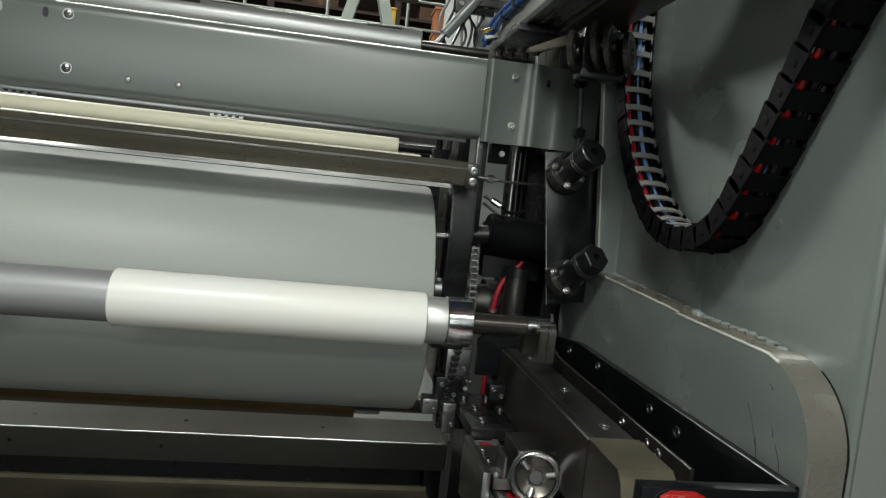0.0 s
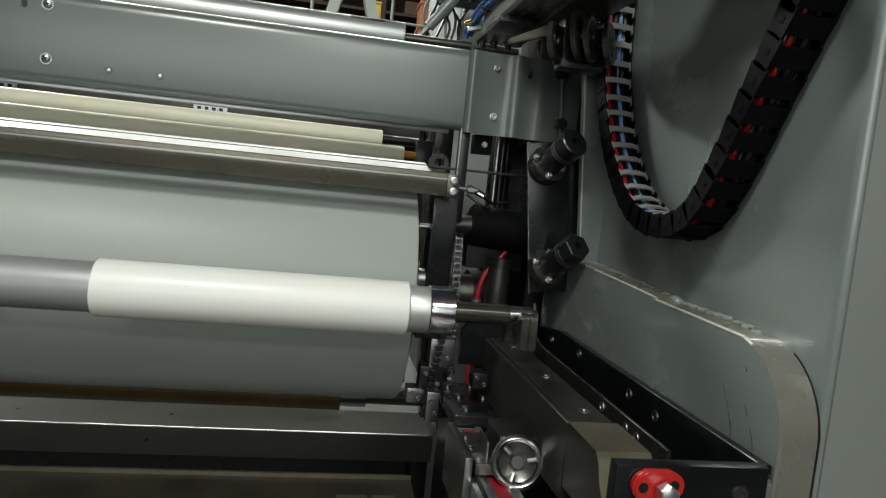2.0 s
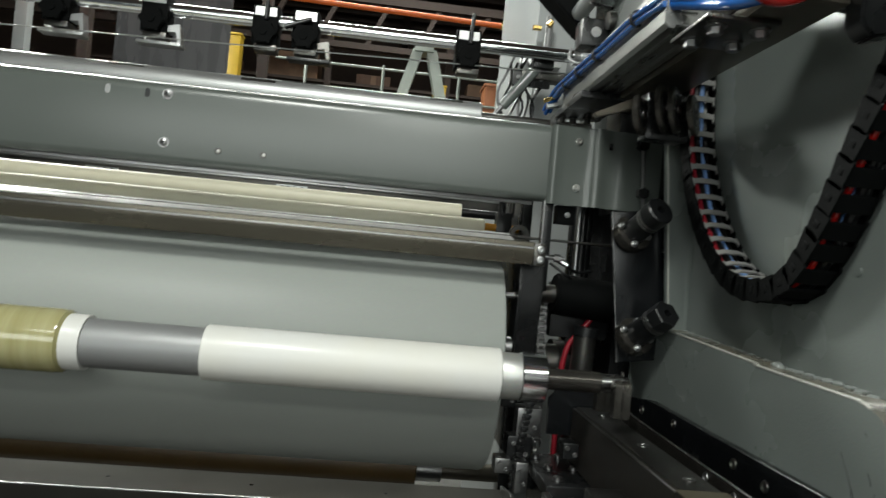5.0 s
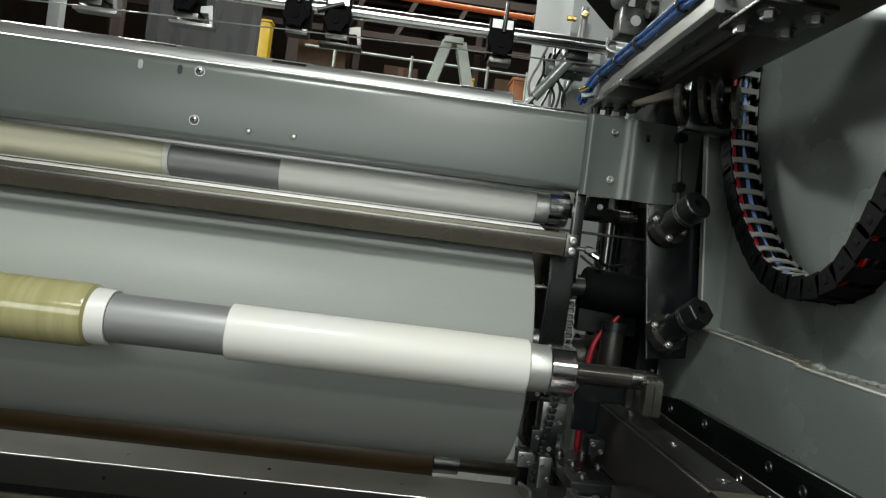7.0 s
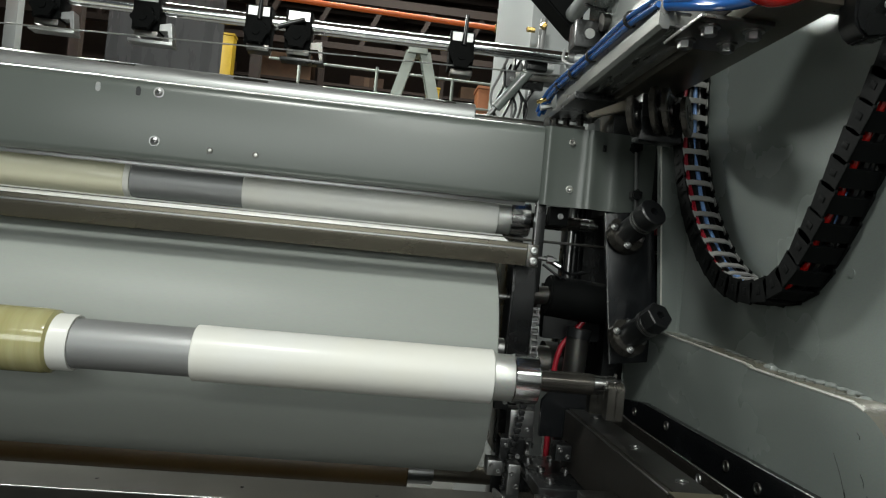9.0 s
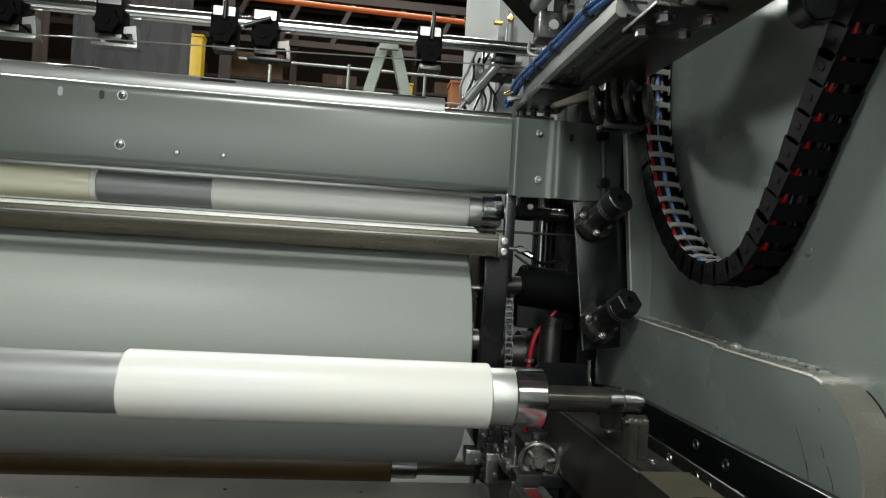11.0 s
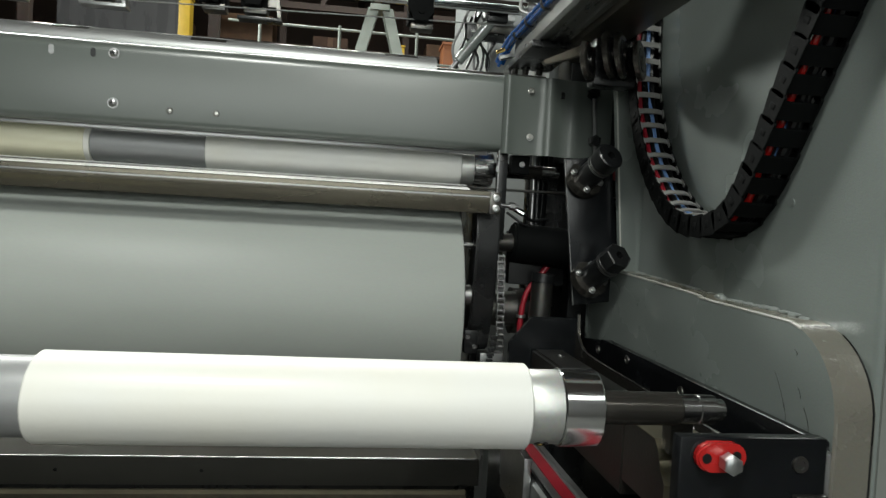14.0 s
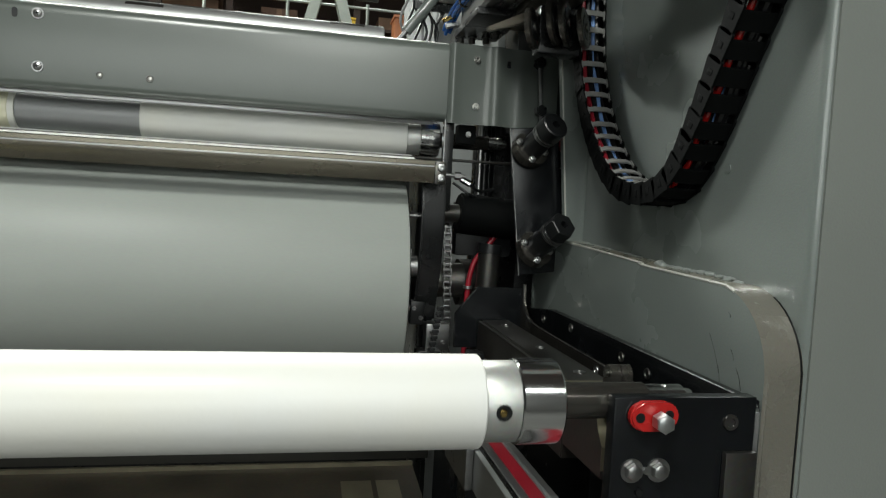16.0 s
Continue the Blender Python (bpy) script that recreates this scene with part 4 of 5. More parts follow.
def drive_side():
    """Dark drive parts between the drum and the side frame."""
    m = thing("drive_motor", (0.42, 1.5, 1.2), "black cylindrical drive motor beside the drum", "motor")
    part("barrel", cyl(B(), (0.370, 1.50, 1.215), (0.50, 1.50, 1.205), 0.045, seg=40, bevel=0.004), PLASTIC, m)
    part("nose", cyl(B(), (0.335, 1.49, 1.212), (0.370, 1.49, 1.214), 0.020, seg=28), DARKSTEEL, m)
    part("mount", box(B(), 0.372, 0.50, 1.51, 1.56, 1.12, 1.24, 0.003), BLACK, m)
    a = thing("swing_arm", (0.29, 1.42, 1.2), "curved black swing arm holding the cutting bar", "machine arm")
    part("arm", prism(B(), [(1.40, 1.31), (1.385, 1.22), (1.40, 1.10), (1.45, 0.98), (1.50, 0.99), (1.46, 1.12), (1.45, 1.22), (1.46, 1.31)], "x", 0.272, 0.320, 0.004), BLACK, a)
    part("bearing", cyl(B(), (0.245, 1.42, 1.10), (0.27, 1.42, 1.10), 0.022, seg=28), STEEL, a)
    part("pin", cyl(B(), (0.244, 1.44, 1.205), (0.272, 1.44, 1.205), 0.006, seg=16), STEEL, a)
    up = thing("upright_bar", (0.335, 1.46, 1.3), "slim black upright bar beside the cutting bar", "bracket")
    part("bar", box(B(), 0.322, 0.343, 1.455, 1.475, 1.22, 1.43, 0.001), BLACK, up)
    part("edge", box(B(), 0.321, 0.3235, 1.450, 1.4545, 1.26, 1.42), STEEL, up)
    blk = thing("sensor_block", (0.38, 1.48, 1.39), "small black sensor block on an upright", "sensor")
    part("body", box(B(), 0.355, 0.395, 1.47, 1.50, 1.365, 1.405, 0.002), PLASTIC, blk)
    socket_screw(blk, (0.378, 1.47, 1.385), (0, -1, 0), 0.005, 0.004, STEEL)
    # vertical rods
    for x, y, r, mat in ((0.452, 1.60, 0.011, BLACK), (0.43, 1.56, 0.007, STEEL), (0.468, 1.62, 0.012, BLACK)):
        solid("tie_bar", cyl(B(), (x, y, 0.7), (x, y, 1.46), r, seg=20), mat, "upright steel tie bar of the drive side", "bar", "tie bars")
    # plain back plate of the drive side, pale column behind
    bp = thing("bearing_plate", (0.42, 1.75, 1.0), "dark bearing plate behind the drive parts", "machine plate")
    part("plate", box(B(), 0.335, 0.36, 1.74, 2.02, 0.80, 1.48, 0.003), BLACK, bp)
    part("plate", box(B(), 0.455, 0.60, 1.70, 1.74, 0.5, 1.46, 0.003), BLACK, bp)
    part("hub", cyl(B(), (0.40, 1.60, 1.05), (0.46, 1.60, 1.05), 0.055, seg=36), DARKSTEEL, bp)
    # blue cable looms
    loom = thing("cable_loom", (0.37, 1.5, 1.3), "thin black cables with a bright connector", "cable")
    part("cable", hose(B(), [(0.35, 1.47, 1.295), (0.38, 1.46, 1.28), (0.41, 1.48, 1.265), (0.45, 1.5, 1.27)], 0.0035), BLACK, loom)
    part("connector", cyl(B(), (0.366, 1.465, 1.288), (0.386, 1.460, 1.278), 0.007, seg=10), CHROME, loom, "bright metal connector")
    part("cable", hose(B(), [(0.352, 1.48, 1.28), (0.39, 1.47, 1.255), (0.42, 1.5, 1.25), (0.45, 1.52, 1.25)], 0.003), BLACK, loom)
    # roller chain, hanging between sprockets
    ch = thing("roller_chain", (0.350, 1.5, 1.1), "oily steel roller chain running upright", "chain")
    for k in range(22):
        z = 1.175 - k * 0.0135
        wide = k % 2
        bm = B()
        for sx in (-1, 1):
            x = 0.350 + k * 0.0006 + sx * (0.008 if wide else 0.0062)
            box(bm, x - 0.001, x + 0.001, 1.4945, 1.5055, z - 0.010, z + 0.010, 0.0006)
        cyl(bm, (0.342 + k * 0.0006, 1.5, z + 0.0065), (0.358 + k * 0.0006, 1.5, z + 0.0065), 0.0042, seg=12)
        part("link", bm, STEEL, ch)
    for z, r in ((0.86, 0.05), (1.19, 0.03)):
        sp = thing("sprocket", (0.352, 1.54, z), "dark steel chain sprocket", "sprocket", "sprockets")
        bm = B()
        n = int(r * 400)
        pts = []
        for k in range(n * 2):
            rr = r if k % 2 else r - 0.006
            pts.append((1.54 + rr * math.cos(math.pi * k / n), z + rr * math.sin(math.pi * k / n)))
        prism(bm, pts, "x", 0.348, 0.356)
        part("wheel", bm, DARKSTEEL, sp)
        part("hub", cyl(B(), (0.335, 1.54, z), (0.37, 1.54, z), r * 0.45, seg=24), STEEL, sp)
    ch2 = thing("roller_chain", (0.27, 1.38, 0.9), "oily dark roller chain running slantwise", "chain")
    for (x0, y0, z0), (x1, y1, z1) in (((0.318, 1.38, 1.02), (0.285, 1.36, 0.84)),):
        n = 16
        for k in range(n):
            t = k / (n - 1)
            x, y, z = x0 + (x1 - x0) * t, y0 + (y1 - y0) * t, z0 + (z1 - z0) * t
            bm = box(B(), x - 0.005, x + 0.005, y - 0.004, y + 0.004, z - 0.0065, z + 0.0035, 0.001)
            cyl(bm, (x - 0.007, y, z), (x + 0.007, y, z), 0.0032, seg=10)
            part("link", bm, BLACK, ch2)
    # red air hoses
    rh = thing("air_hose", (0.40, 1.45, 1.1), "red air hose bending down the drive side", "hose", "air hoses")
    part("tube", hose(B(), [(0.458, 1.50, 1.165), (0.44, 1.50, 1.14), (0.412, 1.50, 1.10), (0.402, 1.50, 1.03), (0.402, 1.50, 0.90), (0.402, 1.50, 0.70)], 0.006), REDTAPE, rh)
    part("fitting", cyl(B(), (0.458, 1.50, 1.165), (0.47, 1.51, 1.178), 0.007, seg=6), ALU, rh)
    part("ring", revolve(B(), [(-0.003, 0.006), (-0.003, 0.0105), (0.003, 0.0105), (0.003, 0.006)], (0.403, 1.50, 1.05), (0, 0, 1), 20), ALU, rh)
    cy = thing("air_cylinder", (0.43, 1.48, 1.0), "grey air cylinder standing upright", "cylinder")
    part("barrel", cyl(B(), (0.425, 1.47, 0.72), (0.440, 1.47, 1.13), 0.024, seg=32), DARKSTEEL, cy)
    part("cap", cyl(B(), (0.440, 1.47, 1.13), (0.442, 1.47, 1.15), 0.026, seg=32), BLACK, cy)
    # small clutter blocks under the drum's end
    rng = random.Random(7)
    for x, y, z, w, h, mat in ((0.30, 1.40, 0.905, 0.05, 0.05, BLACK), (0.265, 1.38, 0.875, 0.03, 0.03, STEEL), (0.32, 1.42, 0.955, 0.05, 0.055, STEEL), (0.345, 1.40, 0.85, 0.06, 0.05, BLACKPLATE), (0.30, 1.36, 0.86, 0.025, 0.06, STEEL), (0.375, 1.30, 0.934, 0.03, 0.03, BLACK), (0.28, 1.45, 1.0, 0.03, 0.05, BLACK)):
        o = thing("bearing_block", (x, y, z), "small machined bearing block with screws", "bearing", "bearing blocks")
        part("block", box(B(), x - w / 2, x + w / 2, y - 0.02, y + 0.02, z - h / 2, z + h / 2, 0.003), mat, o)
        socket_screw(o, (x - w * 0.25, y - 0.02, z + h * 0.2), (0, -1, 0), 0.004, 0.003, STEEL)
        socket_screw(o, (x + w * 0.25, y - 0.02, z - h * 0.2), (0, -1, 0), 0.004, 0.003, STEEL)
    # black mounting table with screws
    mt = thing("mount_table", (0.37, 1.2, 0.92), "black mounting block with shiny screws", "machine block")
    part("top", box(B(), 0.317, 0.455, 1.216, 1.42, 0.866, 0.889, 0.003), BLACK, mt)
    part("base", box(B(), 0.33, 0.398, 1.22, 1.42, 0.0, 0.866), BLACKPLATE, mt)
    for x, y in ((0.345, 1.32), (0.394, 1.32), (0.383, 1.394), (0.345, 1.25), (0.335, 1.385)):
        socket_screw(mt, (x, y, 0.889), (0, 0, 1), 0.008, 0.006, STEEL)


def linear_slide():
    s = thing("linear_slide", (0.37, 0.95, 0.85), "aluminium linear slide with a dark red tape strip", "slide unit")
    part("profile", prism(B(), [(0.305, 0.80), (0.305, 0.862), (0.315, 0.872), (0.320, 0.872), (0.320, 0.868), (0.355, 0.868), (0.355, 0.872), (0.365, 0.872), (0.370, 0.862), (0.370, 0.80)], "y", 0.55, 1.21, 0.0005), ALU, s)
    part("tape", box(B(), 0.330, 0.350, 0.55, 1.20, 0.8685, 0.8695), REDTAPE, s, "dark red tape strip")
    part("groove", box(B(), 0.309, 0.3125, 0.55, 1.20, 0.868, 0.8735), BLACK, s)
    part("side_plate", box(B(), 0.292, 0.304, 1.0, 1.15, 0.80, 0.90, 0.002), STEEL, s)
    part("clamp_block", box(B(), 0.371, 0.396, 0.72, 0.75, 0.80, 0.878, 0.002), BLACK, s)
    for x in (0.377, 0.390):
        socket_screw(s, (x, 0.735, 0.878), (0, 0, 1), 0.005, 0.005, STEEL)
    for y in (0.62, 1.12):
        part("stand", box(B(), 0.318, 0.357, y - 0.03, y + 0.03, 0.0, 0.80), BLACK, s)
    return s


def slide_carriage():
    """Carriage with its handwheel, riding on the linear slide."""
    h = thing("slide_carriage", (0, 0, 0), "dark carriage with a bright three-spoked handwheel", "carriage")
    part("plate", box(B(), 0.308, 0.420, 1.0, 1.13, 0.874, 0.892, 0.003), DARKSTEEL, h)
    part("gearbox", box(B(), 0.340, 0.405, 1.0, 1.08, 0.87, 0.935, 0.004), DARKSTEEL, h)
    part("dial", cyl(B(), (0.316, 1.02, 0.892), (0.316, 1.02, 0.897), 0.010, seg=20), ALU, h)
    part("fin", box(B(), 0.322, 0.325, 1.0, 1.05, 0.892, 0.925), STEEL, h)
    for x, y in ((0.313, 1.06), (0.313, 1.10), (0.333, 1.012)):
        socket_screw(h, (x, y, 0.892), (0, 0, 1), 0.005, 0.004, STEEL)
    c, d = Vector((0.366, 0.985, 0.902)), Vector((-0.25, -0.9, 0.30)).normalized()
    prof = [(0.0085 * math.sin(a), 0.0335 + 0.0062 * math.cos(a)) for a in [2 * math.pi * k / 12 for k in range(13)]]
    wheel = part("rim", revolve(B(), prof, c, d, 48), POLISHED, h, "bright worn handwheel rim")
    part("dish", revolve(B(), [(-0.012, 0.0), (-0.012, 0.012), (-0.004, 0.030), (-0.002, 0.030), (-0.010, 0.011), (-0.010, 0.0)], c, d, 36), GUNMETAL, wheel, "dark dished web")
    part("hub", cyl(B(), c - d * 0.03, c + d * 0.002, 0.009, seg=20), BLACK, wheel)
    u = d.orthogonal().normalized()
    w = d.cross(u)
    for k in range(3):
        a = 2 * math.pi * k / 3 + 0.5
        q = u * math.cos(a) + w * math.sin(a)
        part("spoke", cyl(B(), c + q * 0.016 - d * 0.004, c + q * 0.032, 0.0042, seg=10), ALU, wheel)
    return h


# ---- loading arm above ----
def loading_arm():
    a = thing("loading_arm", (0.45, 1.15, 1.65), "aluminium and steel loading arm with bundled hoses", "machine arm")
    part("profile", prism(B(), [(0.372, 1.640), (0.372, 1.700), (0.378, 1.706), (0.440, 1.706), (0.440, 1.634), (0.428, 1.634), (0.428, 1.640), (0.412, 1.640), (0.412, 1.634), (0.400, 1.634), (0.400, 1.640), (0.388, 1.640), (0.388, 1.634), (0.378, 1.634)], "y", 1.00, 1.58, 0.0006), ARMGREY, a)
    part("under_bar", box(B(), 0.442, 0.533, 0.822, 1.50, 1.622, 1.640, 0.002), BARBROWN, a, "oily brown flat steel bar")
    part("side_web", box(B(), 0.441, 0.449, 0.84, 1.50, 1.641, 1.75, 0.001), DARKSTEEL, a)
    part("end_plate", box(B(), 0.362, 0.462, 1.38, 1.60, 1.618, 1.632, 0.002), BLACK, a)
    part("clamp_plate", box(B(), 0.388, 0.490, 0.895, 1.015, 1.615, 1.6215, 0.002), DARKSTEEL, a)
    for x, y in ((0.408, 0.985), (0.414, 0.925), (0.468, 0.980), (0.474, 0.920)):
        hex_bolt(a, (x, y, 1.615), (0, 0, -1), 0.0105, 0.010, STEEL)
    for x, y in ((0.375, 1.585), (0.40, 1.58), (0.43, 1.57), (0.44, 1.52)):
        hex_bolt(a, (x, y, 1.618), (0, 0, -1), 0.008, 0.012, DARKSTEEL)
    # near bracket
    part("near_block", box(B(), 0.447, 0.594, 0.830, 0.90, 1.6415, 1.75, 0.006), BLACK, a)
    part("bracket_lip", prism(B(), [(0.533, 1.600), (0.538, 1.587), (0.551, 1.577), (0.584, 1.585), (0.594, 1.602), (0.594, 1.650), (0.535, 1.650)], "y", 0.800, 0.835, 0.003), BLACK, a)
    for x, z, r in ((0.555, 1.663, 0.0135), (0.515, 1.657, 0.012), (0.436, 1.658, 0.014)):
        bm = B()
        revolve(bm, [(0, 0.5 * r), (0.016, 0.5 * r), (0.016, 0.9 * r), (0.014, r), (0, r)], (x, 0.832, z), (-0.52, -0.78, -0.36), 24)
        part("fitting", bm, BRASS, a)
    part("brass_nut", cyl(B(), (0.541, 0.818, 1.612), (0.541, 0.828, 1.612), 0.008, seg=6, bevel=0.001), BRASS, a)
    rng = random.Random(11)
    bm = B()
    rows = []
    for k in range(13):
        z = 1.612 + k * 0.007
        half = 0.012 - 0.004 * abs(k - 7) / 7 + rng.uniform(-0.002, 0.002)
        rows.append([bm.verts.new((0.570 + 0.0012 * k + half * (i / 2.5 - 1), 0.796 - rng.uniform(0, 0.007), z + rng.uniform(-0.002, 0.002))) for i in range(6)])
    for p, q in zip(rows, rows[1:]):
        for i in range(5):
            bm.faces.new((p[i], p[i + 1], q[i + 1], q[i]))
    bmesh.ops.solidify(bm, geom=list(bm.faces) + list(bm.edges) + list(bm.verts), thickness=-0.0015)
    part("foil_wrap", bm, FOIL, a, "crumpled bright foil", smooth=12)
    # hoses strapped along the edge
    for k, (dx, dz, mat, r) in enumerate(((0, 0, BLUEHOSE, 0.0048), (0.010, 0.005, BLUEHOSE, 0.0045), (-0.005, 0.009, BLUEHOSE, 0.0042), (0.006, 0.013, GREYCABLE, 0.0035))):
        pts = [(0.352 + dx, 1.66, 1.640 + dz), (0.358 + dx, 1.58, 1.672 + dz), (0.362 + dx, 1.42, 1.676 + dz), (0.364 + dx, 1.25, 1.674 + dz), (0.364 + dx, 1.10, 1.672 + dz), (0.370 + dx, 1.00, 1.668 + dz), (0.405 + dx, 0.93, 1.650 + dz), (0.450 + dx, 0.89, 1.645 + dz), (0.486 + dx, 0.85, 1.652 + dz), (0.53 + dx, 0.80, 1.70 + dz), (0.56 + dx, 0.77, 1.78 + dz)]
        part("hose", hose(B(), pts[: 9 if k == 1 else 6], r), mat, a)
    part("hose", hose(B(), [(0.368, 1.06, 1.678), (0.385, 1.00, 1.668), (0.406, 0.95, 1.653), (0.416, 0.90, 1.6365), (0.431, 0.86, 1.629), (0.447, 0.808, 1.628), (0.470, 0.80, 1.645), (0.495, 0.80, 1.667), (0.53, 0.79, 1.72)], 0.0085), BLUEHOSE, a, "glossy blue hose")
    part("hose", hose(B(), [(0.376, 0.80, 1.70), (0.377, 0.79, 1.646), (0.382, 0.785, 1.628), (0.392, 0.785, 1.609), (0.410, 0.785, 1.600), (0.432, 0.785, 1.602), (0.459, 0.785, 1.615), (0.480, 0.78, 1.630), (0.497, 0.78, 1.651), (0.515, 0.78, 1.70)], 0.0085), REDHOSE, a, "glossy red hose")
    part("hose", hose(B(), [(0.530, 0.73, 1.69), (0.537, 0.704, 1.640), (0.537, 0.666, 1.599), (0.537, 0.652, 1.574), (0.537, 0.651, 1.545), (0.545, 0.662, 1.532)], 0.0085), REDHOSE, a, "glossy red hose")
    bm = B()
    revolve(bm, [(-0.003, 0.009), (-0.003, 0.0115), (0.003, 0.0115), (0.003, 0.009)], (0.470, 0.80, 1.645), (0.7, 0.0, 0.7), 16)
    part("cable_tie", bm, BLACK, a)
    part("wire", hose(B(), [(0.372, 1.06, 1.68), (0.40, 1.0, 1.640), (0.42, 0.97, 1.632), (0.45, 0.96, 1.645)], 0.003), GREYCABLE, a)
    part("wire", hose(B(), [(0.385, 1.02, 1.74), (0.384, 1.03, 1.70), (0.388, 1.02, 1.67), (0.41, 0.98, 1.65)], 0.0025), ALU, a)
    for y in (1.52, 1.42, 1.30, 1.10):
        bm = B()
        revolve(bm, [(-0.004, 0.011), (-0.004, 0.014), (0.004, 0.014), (0.004, 0.011)], (0.366, y, 1.680), (0, 1, 0), 16)
        part("cable_tie", bm, BLACK, a)
    # gripper at the far end
    g = thing("shaft_gripper", (0.36, 1.64, 1.64), "small brass and steel pneumatic gripper fittings", "gripper")
    part("fitting", cyl(B(), (0.345, 1.62, 1.648), (0.372, 1.62, 1.655), 0.007, seg=6), ALU, g)
    part("fitting", cyl(B(), (0.338, 1.62, 1.660), (0.36, 1.60, 1.668), 0.005, seg=10), BRASS, g)
    part("finger", box(B(), 0.365, 0.385, 1.60, 1.66, 1.605, 1.632, 0.002), BLACK, g)
    # upper carrier of the arm: plates, tube and shaft
    c = thing("arm_carrier", (0.45, 1.5, 1.9), "grey carrier plates with tube and shafts above the arm", "machine carrier")
    part("plate", box(B(), 0.47, 0.485, 1.15, 1.72, 1.73, 2.05, 0.003), PAINT, c)
    part("tube", cyl(B(), (0.429, 1.74, 1.917), (0.429, 1.20, 1.917), 0.020, seg=28), COLUMN, c)
    part("head", prism(B(), [(0.315, 2.03), (0.315, 1.985), (0.438, 1.872), (0.456, 1.872), (0.456, 2.03)], "y", 1.72, 1.80, 0.004), PLASTIC, c, "black slanted head plate")
    part("block", box(B(), 0.402, 0.470, 1.58, 1.64, 1.79, 1.856, 0.006), BLACK, c)
    part("bolt_hole", cyl(B(), (0.436, 1.578, 1.823), (0.436, 1.582, 1.823), 0.012, seg=18), STEEL, c)
    part("shaft_end", cyl(B(), (0.455, 1.56, 1.845), (0.50, 1.56, 1.85), 0.020, seg=26), DARKSTEEL, c)
    part("shaft_end", cyl(B(), (0.478, 1.56, 1.8475), (0.486, 1.56, 1.8485), 0.026, seg=26), STEEL, c)
    part("cable", hose(B(), [(0.41, 1.70, 1.99), (0.44, 1.62, 1.95), (0.425, 1.60, 1.90), (0.46, 1.55, 1.87)], 0.004), BLACK, c)
    part("cable", hose(B(), [(0.39, 1.62, 1.79), (0.385, 1.60, 1.76), (0.40, 1.56, 1.74), (0.42, 1.54, 1.75)], 0.0035), GREYCABLE, c)
    part("bar", box(B(), 0.45, 0.47, 1.1, 1.75, 1.76, 1.80, 0.003), STEEL, c)
    part("pillar", box(B(), 0.485, 0.60, 1.5, 1.6, 1.4, 2.2, 0.004), BLACK, c)


def follower_wheels():
    w = thing("cam_followers", (0.46, 1.19, 1.55), "row of dark steel cam rollers on a bracket", "rollers")
    for x, r, z in ((0.420, 0.036, 1.550), (0.460, 0.042, 1.566), (0.482, 0.042, 1.566), (0.516, 0.036, 1.560)):
        bm = B()
        revolve(bm, [(-0.005, r - 0.014), (-0.006, r - 0.008), (-0.005, r - 0.002), (-0.004, r), (0.004, r), (0.005, r - 0.002), (0.006, r - 0.008), (0.005, r - 0.014), (-0.005, r - 0.014)], (x, 1.20, z), (0.80, -0.58, 0.12), 40)
        part("roller", bm, GUNMETAL, w)
        part("hub", revolve(B(), [(-0.004, 0.008), (-0.004, r - 0.0145), (0.006, r - 0.0145), (0.006, 0.008), (-0.004, 0.008)], (x, 1.20, z), (0.80, -0.58, 0.12), 32), BLACK, w)
        part("pin", cyl(B(), (x - 0.009, 1.2065, z - 0.001), (x + 0.007, 1.195, z + 0.001), 0.0085, seg=16), DARKSTEEL, w)
    part("lever", prism(B(), [(0.345, 1.552), (0.350, 1.545), (0.436, 1.572), (0.440, 1.586), (0.42, 1.588)], "y", 1.225, 1.243, 0.002), BARBROWN, w)
    part("carrier", box(B(), 0.44, 0.52, 1.22, 1.26, 1.515, 1.60, 0.004), BLACK, w)


